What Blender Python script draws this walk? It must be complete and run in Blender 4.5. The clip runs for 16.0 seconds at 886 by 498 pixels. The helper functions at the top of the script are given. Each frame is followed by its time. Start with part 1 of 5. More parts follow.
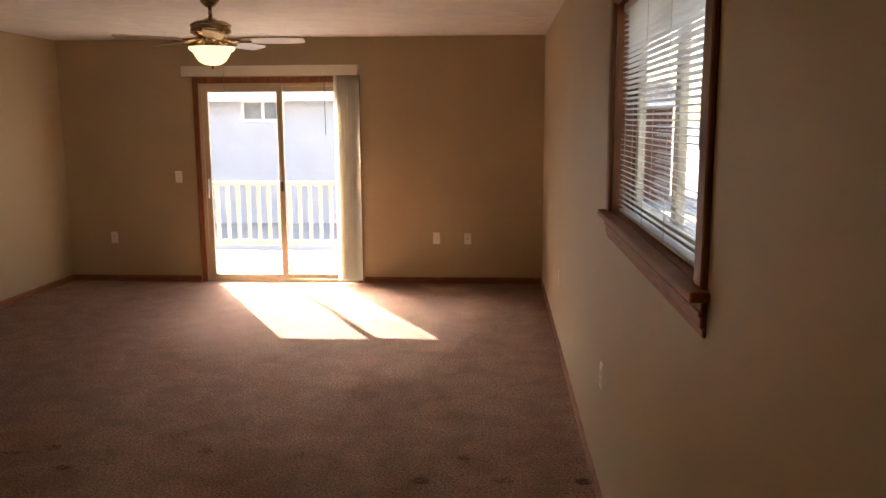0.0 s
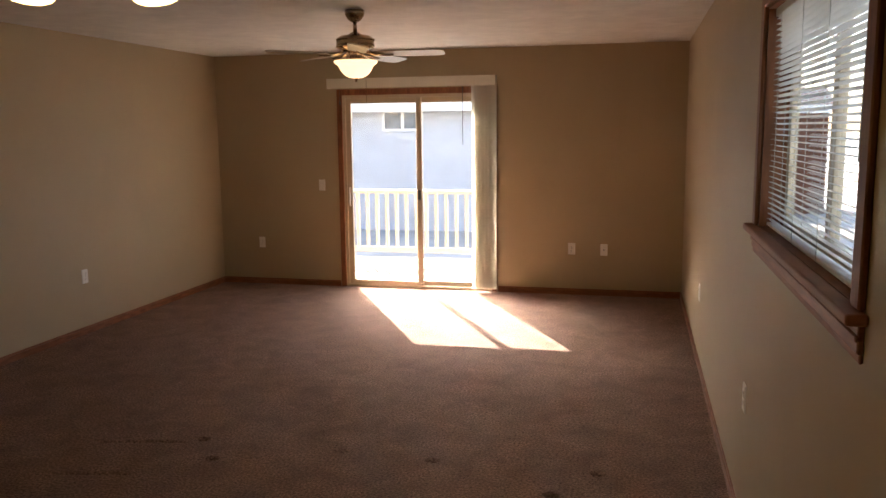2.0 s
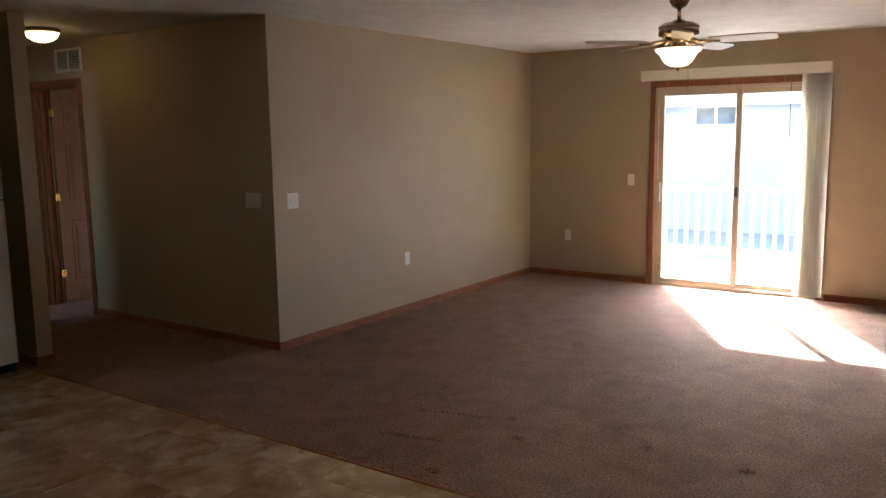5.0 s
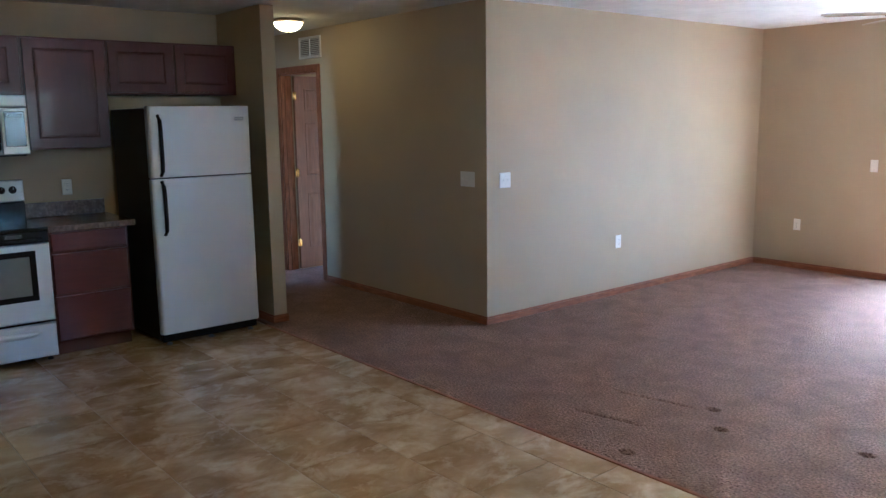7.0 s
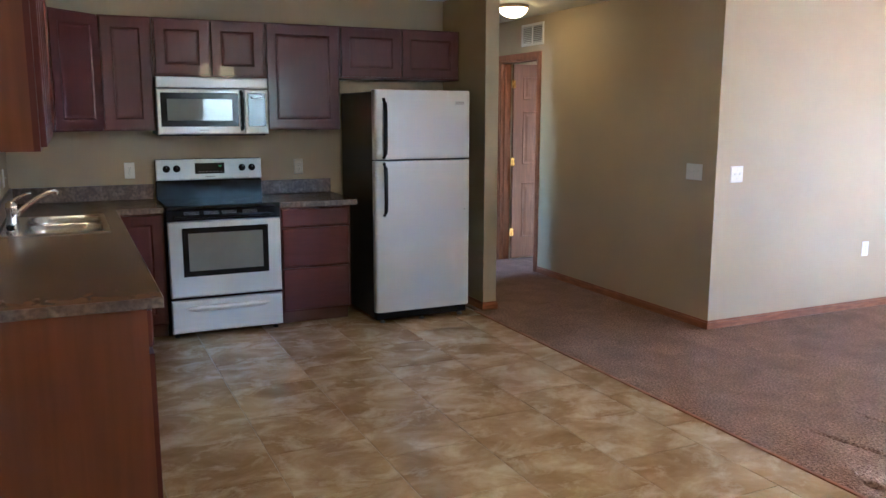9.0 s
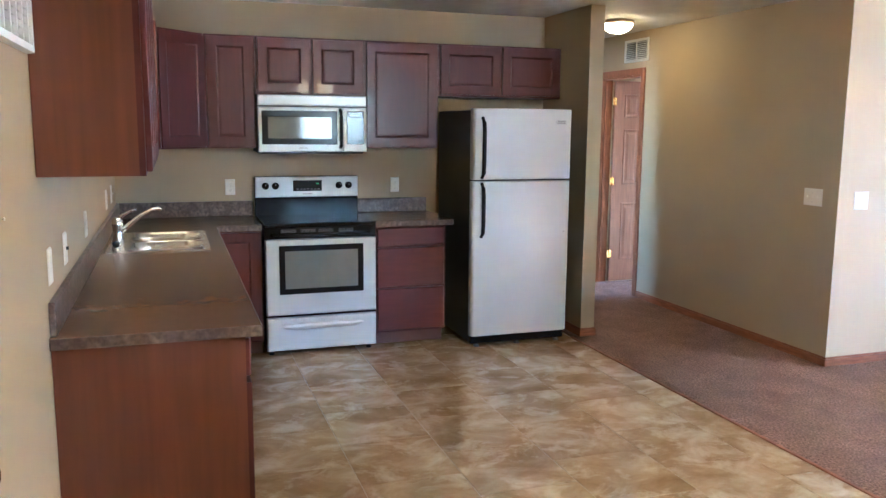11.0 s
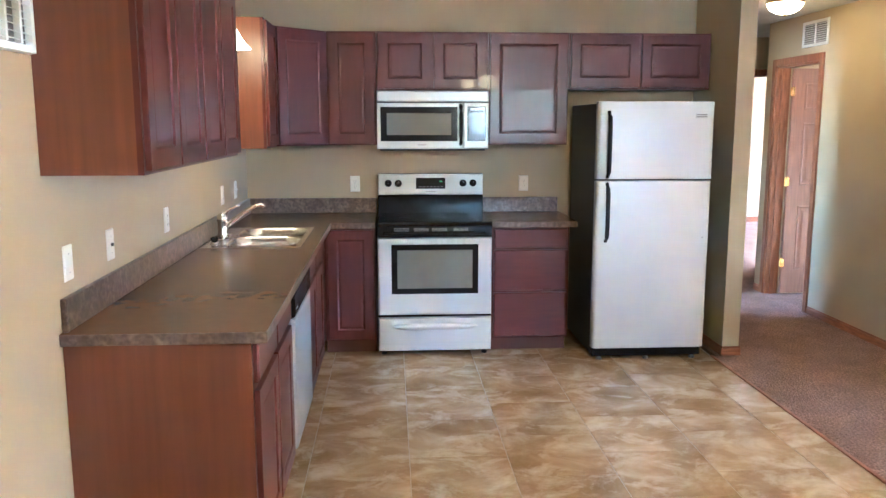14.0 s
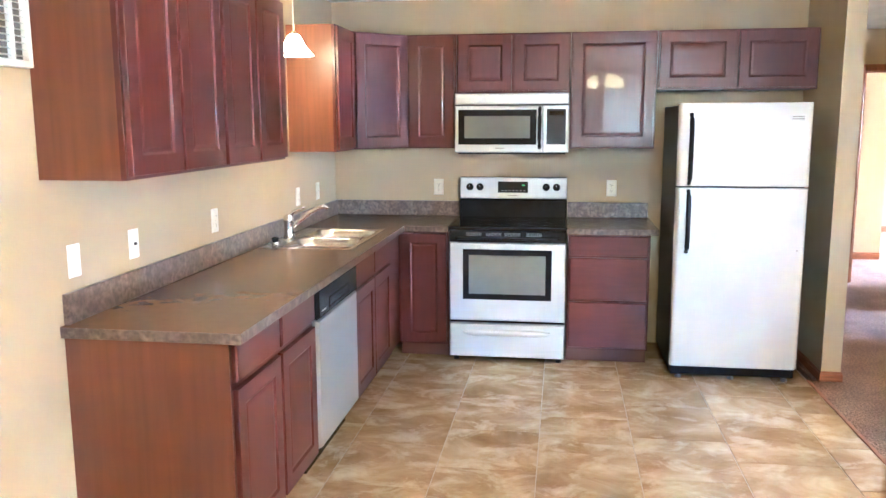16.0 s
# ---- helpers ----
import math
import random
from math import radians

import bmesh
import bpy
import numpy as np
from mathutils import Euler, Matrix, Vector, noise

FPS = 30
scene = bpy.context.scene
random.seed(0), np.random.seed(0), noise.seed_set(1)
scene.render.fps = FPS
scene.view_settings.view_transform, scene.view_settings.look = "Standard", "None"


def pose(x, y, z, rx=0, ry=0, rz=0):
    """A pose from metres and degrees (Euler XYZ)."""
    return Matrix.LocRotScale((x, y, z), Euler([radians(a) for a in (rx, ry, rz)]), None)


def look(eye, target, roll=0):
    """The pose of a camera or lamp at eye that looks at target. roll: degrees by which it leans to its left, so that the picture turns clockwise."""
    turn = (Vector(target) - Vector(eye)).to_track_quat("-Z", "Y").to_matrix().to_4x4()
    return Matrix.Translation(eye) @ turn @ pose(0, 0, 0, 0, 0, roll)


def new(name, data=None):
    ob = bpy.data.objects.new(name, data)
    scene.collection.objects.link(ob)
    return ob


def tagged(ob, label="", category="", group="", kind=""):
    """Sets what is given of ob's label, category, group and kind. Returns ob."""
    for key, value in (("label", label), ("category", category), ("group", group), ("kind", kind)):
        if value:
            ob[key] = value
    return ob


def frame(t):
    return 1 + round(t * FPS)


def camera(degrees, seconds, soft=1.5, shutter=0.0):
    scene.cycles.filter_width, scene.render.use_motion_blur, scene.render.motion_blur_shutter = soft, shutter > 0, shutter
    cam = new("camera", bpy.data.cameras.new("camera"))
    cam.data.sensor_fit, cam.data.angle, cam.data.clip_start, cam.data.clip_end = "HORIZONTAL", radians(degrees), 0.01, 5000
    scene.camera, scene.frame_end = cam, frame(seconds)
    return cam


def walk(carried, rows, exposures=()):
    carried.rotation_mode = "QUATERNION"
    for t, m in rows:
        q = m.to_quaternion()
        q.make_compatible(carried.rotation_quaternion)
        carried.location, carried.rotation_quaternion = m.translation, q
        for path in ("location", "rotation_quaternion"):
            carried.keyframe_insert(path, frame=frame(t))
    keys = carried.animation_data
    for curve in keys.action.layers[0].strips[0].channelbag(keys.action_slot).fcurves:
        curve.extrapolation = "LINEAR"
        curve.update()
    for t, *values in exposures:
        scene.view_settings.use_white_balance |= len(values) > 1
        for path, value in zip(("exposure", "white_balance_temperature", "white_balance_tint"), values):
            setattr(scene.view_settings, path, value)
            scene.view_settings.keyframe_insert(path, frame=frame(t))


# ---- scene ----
cam = camera(57.75, 16.0)
# seconds, eye, the point looked at, roll
ROWS = [
    (0, (0.085, -0.382, 1.645), (-0.048, 1.588, 1.325), -0.3),
    (0.5, (0.088, -0.375, 1.648), (-0.112, 1.592, 1.35), -0.4),
    (1, (0.082, -0.378, 1.649), (-0.193, 1.581, 1.351), -0.4),
    (1.5, (0.081, -0.377, 1.65), (-0.293, 1.565, 1.349), -0.6),
    (2, (0.083, -0.382, 1.652), (-0.379, 1.541, 1.356), -0.6),
    (2.5, (0.056, -0.383, 1.657), (-0.498, 1.516, 1.36), -0.6),
    (3, (0.05, -0.41, 1.663), (-0.621, 1.45, 1.365), -0.3),
    (3.5, (0.012, -0.395, 1.642), (-0.752, 1.432, 1.362), -0.3),
    (4, (-0.008, -0.418, 1.639), (-0.894, 1.352, 1.353), -0.5),
    (6.5, (0.071, -0.397, 1.549), (-1.356, 0.971, 1.244), -0.8),
    (7, (0.107, -0.426, 1.589), (-1.411, 0.835, 1.265), -0.8),
    (7.5, (0.059, -0.405, 1.552), (-1.549, 0.744, 1.241), -0.7),
    (8, (0.053, -0.402, 1.54), (-1.629, 0.634, 1.224), -0.5),
    (8.5, (-0.003, -0.409, 1.505), (-1.75, 0.512, 1.189), -0.6),
    (9, (-0.044, -0.396, 1.521), (-1.832, 0.436, 1.19), 0.1),
    (11.5, (-0.231, -0.397, 1.563), (-2.128, 0.156, 1.257), -0.1),
    (12, (-0.224, -0.296, 1.567), (-2.144, 0.158, 1.237), -0.5),
    (12.5, (-0.325, -0.194, 1.546), (-2.255, 0.208, 1.205), 0.3),
    (13, (-0.402, -0.085, 1.567), (-2.345, 0.242, 1.227), -0.3),
    (13.5, (-0.385, 0.097, 1.571), (-2.351, 0.329, 1.285), -0.6),
    (14, (-0.362, 0.266, 1.564), (-2.333, 0.393, 1.251), -0.0),
    (14.5, (-0.466, 0.363, 1.556), (-2.436, 0.465, 1.228), -0.1),
    (15, (-0.517, 0.481, 1.57), (-2.496, 0.495, 1.277), -1.1),
    (15.5, (-0.493, 0.685, 1.583), (-2.467, 0.539, 1.298), -1.3),
    (16, (-0.451, 0.891, 1.588), (-2.405, 0.602, 1.274), -0.2),
]

# ---- world, sun, exposure ----
EXPOSURES = [(0.0, 2.80, 7400, 19), (3.0, 2.66, 6600, 13), (4.0, 2.80, 6500, 11), (6.5, 4.50, 4250, 2), (7.5, 5.0, 4250, 3), (9.0, 5.55, 4500, 5), (11.5, 6.36, 4420, 5), (12.5, 6.40, 4420, 5), (14.5, 7.0, 4450, 5), (16.0, 7.42, 4420, 4)]
walk(cam, [(t, look(eye, target, roll)) for t, eye, target, roll in ROWS], EXPOSURES)

SUN_TO = Vector((1.24, -2.16, -1.91))          # the way the sunlight travels
world = bpy.data.worlds.new("sky")
scene.world = world
world.use_nodes = True
wn = world.node_tree
sky = wn.nodes.new("ShaderNodeTexSky")
sky.sky_type, sky.sun_disc = "NISHITA", False
sky.sun_elevation = math.atan2(1.91, math.hypot(1.24, 2.16))
sky.sun_rotation = math.atan2(-1.24, 2.16)
wn.links.new(sky.outputs[0], wn.nodes["Background"].inputs[0])
wn.nodes["Background"].inputs[1].default_value = 0.15
sun = new("sun", bpy.data.lights.new("sun", "SUN"))
sun.data.energy, sun.data.angle, sun.data.color = 4.9, radians(0.5), (1.0, 0.96, 0.90)
sun.matrix_world = look((0, 0, 12), Vector((0, 0, 12)) + SUN_TO)

# ---- the plan, in metres ----
WEST, EAST, NORTH, SOUTH = -4.318, 0.54, 7.58, -0.774     # living room faces of the walls
KITCHEN, HALL_N, HALL_S, TOP = -6.257, 3.686, 2.605, 2.435
TILE_END = 2.42

# ---- materials ----
def mat(name, color, rough=0.5, metal=0.0, var=0.12, scale=6.0, fine=0.0, fine_scale=300.0, bump=0.0, bump_scale=200.0,
        stretch=(1, 1, 1), spec=0.5, emit=None, emit_strength=0.0, second=None, fine_detail=2.0, bump_far=0.004, rough_var=0.0, coat=0.0):
    """A surface whose colour wanders at two scales, with fine relief."""
    m = bpy.data.materials.new(name)
    m.use_nodes = True
    nt = m.node_tree
    p = nt.nodes["Principled BSDF"]
    p.inputs["Roughness"].default_value, p.inputs["Metallic"].default_value = rough, metal
    p.inputs["Specular IOR Level"].default_value = spec
    p.inputs["Coat Weight"].default_value = coat
    tc = nt.nodes.new("ShaderNodeTexCoord")
    mp = nt.nodes.new("ShaderNodeMapping")
    mp.inputs["Scale"].default_value = stretch
    nt.links.new(tc.outputs["Object"], mp.inputs["Vector"])

    def noise_node(s, detail=4.0, distort=0.0):
        n = nt.nodes.new("ShaderNodeTexNoise")
        n.inputs["Scale"].default_value, n.inputs["Detail"].default_value = s, detail
        n.inputs["Distortion"].default_value = distort
        nt.links.new(mp.outputs[0], n.inputs["Vector"])
        return n.outputs["Fac"]

    def mix(fac, a, b):
        x = nt.nodes.new("ShaderNodeMix")
        x.data_type = "RGBA"
        nt.links.new(fac, x.inputs[0])
        for sock, v in ((x.inputs[6], a), (x.inputs[7], b)):
            if isinstance(v, tuple):
                sock.default_value = (*v, 1)
            else:
                nt.links.new(v, sock)
        return x.outputs[2]

    def ramp(fac, lo, hi):
        r = nt.nodes.new("ShaderNodeMapRange")
        r.inputs[1].default_value, r.inputs[2].default_value = lo, hi
        nt.links.new(fac, r.inputs[0])
        return r.outputs[0]

    dark = tuple(c * (1 - var) for c in color)
    light = second or tuple(min(1, c * (1 + var)) for c in color)
    col = mix(ramp(noise_node(scale, 5, 0.6), 0.3, 0.7), dark, light)
    if fine:
        col = mix(ramp(noise_node(fine_scale, fine_detail), 0.3, 0.65), tuple(c * (1 - fine) for c in dark), col)
    nt.links.new(col, p.inputs["Base Color"])
    if rough_var:
        r = nt.nodes.new("ShaderNodeMapRange")
        r.inputs[3].default_value, r.inputs[4].default_value = rough - rough_var, rough + rough_var
        nt.links.new(noise_node(scale * 1.7, 3), r.inputs[0])
        nt.links.new(r.outputs[0], p.inputs["Roughness"])
    if bump:
        b = nt.nodes.new("ShaderNodeBump")
        b.inputs["Strength"].default_value = bump
        b.inputs["Distance"].default_value = bump_far
        nt.links.new(noise_node(bump_scale, 3), b.inputs["Height"])
        nt.links.new(b.outputs[0], p.inputs["Normal"])
    if emit:
        p.inputs["Emission Color"].default_value = (*emit, 1)
        p.inputs["Emission Strength"].default_value = emit_strength
    return m


def glass_mat(name, tint=(1, 1, 1), rough=0.0):
    m = bpy.data.materials.new(name)
    m.use_nodes = True
    p = m.node_tree.nodes["Principled BSDF"]
    p.inputs["Base Color"].default_value = (*tint, 1)
    p.inputs["Transmission Weight"].default_value, p.inputs["Roughness"].default_value = 1.0, rough
    p.inputs["IOR"].default_value = 1.45
    return m


def tile_mat():
    """Marbled brown vinyl tile, each tile veined by its own piece of the pattern."""
    m = bpy.data.materials.new("marbled_tile")
    m.use_nodes = True
    nt = m.node_tree
    p = nt.nodes["Principled BSDF"]
    p.inputs["Roughness"].default_value = 0.27
    tc, info = nt.nodes.new("ShaderNodeTexCoord"), nt.nodes.new("ShaderNodeObjectInfo")
    off = nt.nodes.new("ShaderNodeVectorMath")
    off.operation = "MULTIPLY"
    off.inputs[1].default_value = (37.0, 53.0, 29.0)
    nt.links.new(info.outputs["Random"], off.inputs[0])
    add = nt.nodes.new("ShaderNodeVectorMath")
    nt.links.new(tc.outputs["Object"], add.inputs[0])
    nt.links.new(off.outputs[0], add.inputs[1])
    mp = nt.nodes.new("ShaderNodeMapping")
    mp.inputs["Scale"].default_value = (1.15, 0.9, 1.0)
    mp.inputs["Rotation"].default_value = (0, 0, 0.35)
    nt.links.new(add.outputs[0], mp.inputs["Vector"])

    def tex(scale, detail, distort, rough=0.55):
        n = nt.nodes.new("ShaderNodeTexNoise")
        for key, v in (("Scale", scale), ("Detail", detail), ("Distortion", distort), ("Roughness", rough)):
            n.inputs[key].default_value = v
        nt.links.new(mp.outputs[0], n.inputs["Vector"])
        return n.outputs["Fac"]

    def ramp(fac, stops):
        r = nt.nodes.new("ShaderNodeValToRGB")
        while len(r.color_ramp.elements) < len(stops):
            r.color_ramp.elements.new(0.5)
        for e, (at, c) in zip(r.color_ramp.elements, stops):
            e.position, e.color = at, (*c, 1)
        nt.links.new(fac, r.inputs[0])
        return r.outputs[0]

    streak_map = nt.nodes.new("ShaderNodeMapping")
    streak_map.inputs["Scale"].default_value = (1.7, 1.4, 1.0)
    streak_map.inputs["Rotation"].default_value = (0, 0, 0.9)
    nt.links.new(add.outputs[0], streak_map.inputs["Vector"])
    streak = nt.nodes.new("ShaderNodeTexNoise")
    for key, v in (("Scale", 3.1), ("Detail", 8.0), ("Distortion", 0.5), ("Roughness", 0.66)):
        streak.inputs[key].default_value = v
    nt.links.new(streak_map.outputs[0], streak.inputs["Vector"])
    base = ramp(tex(3.6, 7, 0.5, 0.62), [(0.25, (0.235, 0.138, 0.058)), (0.42, (0.335, 0.215, 0.103)), (0.56, (0.43, 0.300, 0.165)), (0.70, (0.56, 0.430, 0.275))])
    pale = ramp(streak.outputs["Fac"], [(0.50, (0, 0, 0)), (0.60, (0.45, 0.45, 0.45)), (0.72, (0.85, 0.85, 0.85))])
    mx = nt.nodes.new("ShaderNodeMix")
    mx.data_type = "RGBA"
    nt.links.new(pale, mx.inputs[0])
    nt.links.new(base, mx.inputs[6])
    mx.inputs[7].default_value = (0.66, 0.54, 0.38, 1)
    nt.links.new(mx.outputs[2], p.inputs["Base Color"])
    r = nt.nodes.new("ShaderNodeMapRange")
    r.inputs[3].default_value, r.inputs[4].default_value = 0.11, 0.23
    nt.links.new(tex(7, 4, 0.5), r.inputs[0])
    nt.links.new(r.outputs[0], p.inputs["Roughness"])
    b = nt.nodes.new("ShaderNodeBump")
    b.inputs["Strength"].default_value, b.inputs["Distance"].default_value = 0.07, 0.003
    nt.links.new(tex(9, 6, 1.0), b.inputs["Height"])
    nt.links.new(b.outputs[0], p.inputs["Normal"])
    return m


WALL = mat("tan_wall_paint", (0.420, 0.326, 0.197), 0.62, var=0.035, scale=1.3, bump=0.16, bump_scale=130)
CEIL = mat("knockdown_ceiling", (0.70, 0.68, 0.63), 0.8, var=0.08, scale=6.0, bump=0.7, bump_scale=20)
CARPET = mat("brown_cut_pile_carpet", (0.360, 0.221, 0.158), 0.95, var=0.22, scale=5.0, fine=0.62, fine_scale=82, fine_detail=9, bump=1.0, bump_scale=88, bump_far=0.015, spec=0.1)
CARPET.node_tree.nodes["Principled BSDF"].inputs["Sheen Weight"].default_value = 0.08
CARPET.node_tree.nodes["Principled BSDF"].inputs["Sheen Tint"].default_value = (0.85, 0.62, 0.52, 1)
TILE = tile_mat()
GROUT = mat("tan_grout", (0.42, 0.335, 0.235), 0.8, var=0.15, scale=20)
OAK = mat("stained_oak_trim", (0.285, 0.107, 0.041), 0.48, spec=0.35, var=0.25, scale=7, stretch=(1, 1, 0.12), fine=0.2, fine_scale=60, bump=0.05, bump_scale=60)
OAK_H = mat("stained_oak_baseboard", (0.300, 0.112, 0.044), 0.5, spec=0.3, var=0.22, scale=5, stretch=(0.15, 0.15, 1), fine=0.2, fine_scale=60)
OAK_DOOR = mat("stained_oak_door", (0.235, 0.11, 0.055), 0.4, var=0.15, scale=6, stretch=(1, 1, 0.1), fine=0.1, fine_scale=55, bump=0.05, bump_scale=50)
HONEY = mat("honey_oak_entry_door", (0.54, 0.27, 0.095), 0.35, var=0.22, scale=6, stretch=(1, 1, 0.1), fine=0.2, fine_scale=55)
CHERRY = mat("dark_cherry_cabinet", (0.086, 0.0160, 0.0110), 0.37, var=0.10, scale=5, stretch=(1, 1, 0.13), fine=0.07, fine_scale=48, rough_var=0.0, coat=0.12, spec=0.42)
CHERRY_P = mat("dark_cherry_panel", (0.094, 0.0175, 0.0118), 0.37, var=0.10, scale=4, stretch=(1, 1, 0.12), fine=0.07, fine_scale=44, rough_var=0.0, coat=0.12, spec=0.42)
CHERRY_H = mat("dark_cherry_drawer", (0.094, 0.0175, 0.0118), 0.37, var=0.10, scale=5, stretch=(0.13, 0.13, 1), fine=0.07, fine_scale=48, rough_var=0.0, coat=0.12, spec=0.42)
SIDE = mat("cherry_end_panel", (0.158, 0.050, 0.018), 0.36, var=0.13, scale=8, stretch=(1, 1, 0.06), fine=0.05, fine_scale=42)
TOE = mat("cherry_toe_kick", (0.10, 0.03, 0.016), 0.45, var=0.2, scale=5, stretch=(0.2, 0.2, 1))
LAMINATE = mat("mottled_brown_laminate", (0.182, 0.108, 0.061), 0.25, spec=0.38, var=0.04, scale=20)
LAMINATE_S = mat("mottled_grey_brown_laminate", (0.145, 0.096, 0.070), 0.33, var=0.38, scale=17, fine=0.14, fine_scale=50, second=(0.24, 0.172, 0.132))
STEEL = mat("brushed_steel", (0.66, 0.66, 0.65), 0.34, 0.55, var=0.04, scale=4, stretch=(0.05, 0.05, 1), bump=0.02, bump_scale=400, rough_var=0.04)
SILVER = mat("silver_appliance_paint", (0.54, 0.56, 0.575), 0.36, 0.25, var=0.03, scale=3, bump=0.03, bump_scale=500, rough_var=0.04)
PLATINUM = mat("platinum_textured_metal", (0.55, 0.56, 0.56), 0.42, 0.15, var=0.03, scale=3, bump=0.10, bump_scale=420)
DW_STEEL = mat("blue_grey_brushed_steel", (0.42, 0.45, 0.48), 0.32, 0.6, var=0.04, scale=4, stretch=(0.05, 0.05, 1), rough_var=0.04)
BASIN = mat("satin_sink_steel", (0.72, 0.71, 0.69), 0.25, 0.9, var=0.05, scale=8, rough_var=0.05)
CHROME = mat("polished_chrome", (0.80, 0.80, 0.81), 0.06, 1.0, var=0.02, scale=5)
NICKEL = mat("antique_nickel", (0.46, 0.36, 0.25), 0.26, 1.0, var=0.15, scale=10)
BRASS = mat("bright_brass", (0.80, 0.55, 0.18), 0.25, 1.0, var=0.08, scale=10)
SATIN = mat("satin_nickel", (0.55, 0.47, 0.36), 0.25, 1.0, var=0.06, scale=10)
BLACK = mat("black_appliance_enamel", (0.012, 0.012, 0.013), 0.2, var=0.2, scale=6, rough_var=0.05, spec=0.2)
BLACK_M = mat("black_textured_side", (0.016, 0.015, 0.015), 0.5, var=0.2, scale=6, bump=0.1, bump_scale=350)
GLASS_TOP = mat("black_ceramic_glass", (0.008, 0.008, 0.009), 0.07, var=0.2, scale=6)
OVEN_GLASS = mat("smoked_oven_glass", (0.17, 0.175, 0.155), 0.05, var=0.12, scale=3, spec=0.8)
DISPLAY = mat("dark_display", (0.02, 0.022, 0.022), 0.12, var=0.1, scale=10)
DIGITS = mat("green_clock_digits", (0.05, 0.3, 0.1), 0.4, emit=(0.3, 1.0, 0.5), emit_strength=0.0015)
PRINT = mat("pale_print", (0.45, 0.45, 0.43), 0.5, var=0.05)
DIM_PRINT = mat("faint_grey_print", (0.022, 0.022, 0.023), 0.12, var=0.05)
GREY_PRINT = mat("grey_badge_print", (0.20, 0.20, 0.20), 0.4, var=0.05)
WHITE = mat("white_plastic", (0.78, 0.75, 0.68), 0.38, var=0.03, scale=10)
WHITE_METAL = mat("white_enamelled_grille", (0.76, 0.75, 0.71), 0.42, var=0.04, scale=8)
SLOT = mat("dark_slot", (0.03, 0.028, 0.025), 0.6)
DUCT = mat("shaded_duct_sheet", (0.20, 0.19, 0.17), 0.8)
VINYL = mat("almond_vinyl_frame", (0.52, 0.42, 0.29), 0.42, var=0.05, scale=6)
VANE = mat("cream_vinyl_vane", (0.74, 0.70, 0.62), 0.5, var=0.05, scale=5, stretch=(1, 1, 0.2))
VALANCE = mat("cream_valance", (0.70, 0.65, 0.54), 0.5, var=0.04, scale=5)
SLAT = mat("white_blind_slat", (0.80, 0.78, 0.74), 0.42, var=0.03, scale=6)
CORD = mat("pale_cord", (0.55, 0.52, 0.46), 0.7)
DARK_CORD = mat("dark_wand", (0.09, 0.08, 0.07), 0.4)
BLADE = mat("pale_fan_blade", (0.50, 0.40, 0.28), 0.35, var=0.12, scale=8, stretch=(0.2, 1, 1))
SHADE = mat("lit_frosted_shade", (0.9, 0.82, 0.66), 0.4, var=0.03, emit=(1.0, 0.66, 0.25), emit_strength=1.25)
SHADE_P = mat("lit_pendant_shade", (0.9, 0.84, 0.70), 0.4, var=0.03, emit=(1.0, 0.68, 0.30), emit_strength=0.5)
SHADE_F = mat("lit_alabaster_bowl", (0.9, 0.80, 0.6), 0.4, var=0.06, emit=(1.0, 0.66, 0.32), emit_strength=0.36)
SHADE_H = mat("lit_hall_dome", (0.9, 0.85, 0.7), 0.4, var=0.03, emit=(1.0, 0.64, 0.24), emit_strength=0.65)
PANE = glass_mat("clear_glass")


def let_through(m, share):
    """Thin vinyl: a share of the light passes through it."""
    nt = m.node_tree
    p, out = nt.nodes["Principled BSDF"], nt.nodes["Material Output"]
    t, x = nt.nodes.new("ShaderNodeBsdfTranslucent"), nt.nodes.new("ShaderNodeMixShader")
    t.inputs[0].default_value = (0.80, 0.74, 0.62, 1)
    x.inputs[0].default_value = share
    nt.links.new(p.outputs[0], x.inputs[1])
    nt.links.new(t.outputs[0], x.inputs[2])
    nt.links.new(x.outputs[0], out.inputs[0])


let_through(VANE, 0.22)
let_through(SLAT, 0.3)
RUBBER = mat("black_rubber", (0.02, 0.02, 0.02), 0.6)
DECK = mat("sun_bleached_deck_boards", (0.50, 0.44, 0.36), 0.8, var=0.15, scale=5, stretch=(0.2, 1, 1))
RAIL = mat("pale_treated_rail", (0.62, 0.56, 0.46), 0.7, var=0.1, scale=8)
SIDING = mat("blue_grey_siding", (0.80, 0.81, 0.83), 0.7, var=0.05, scale=2)
BRICK_SIDING = mat("red_brown_siding", (0.20, 0.085, 0.055), 0.7, var=0.15, scale=3)
ROOF = mat("grey_shingle_roof", (0.12, 0.12, 0.125), 0.85, var=0.2, scale=12)
FAR_PANE = mat("pale_house_glass", (0.16, 0.19, 0.22), 0.1, var=0.3, scale=3)
TRIM_W = mat("white_house_trim", (0.78, 0.78, 0.76), 0.5, var=0.03)
GROUND = mat("pale_concrete_and_dry_lawn", (0.42, 0.40, 0.34), 0.9, var=0.2, scale=0.7, second=(0.50, 0.48, 0.42))

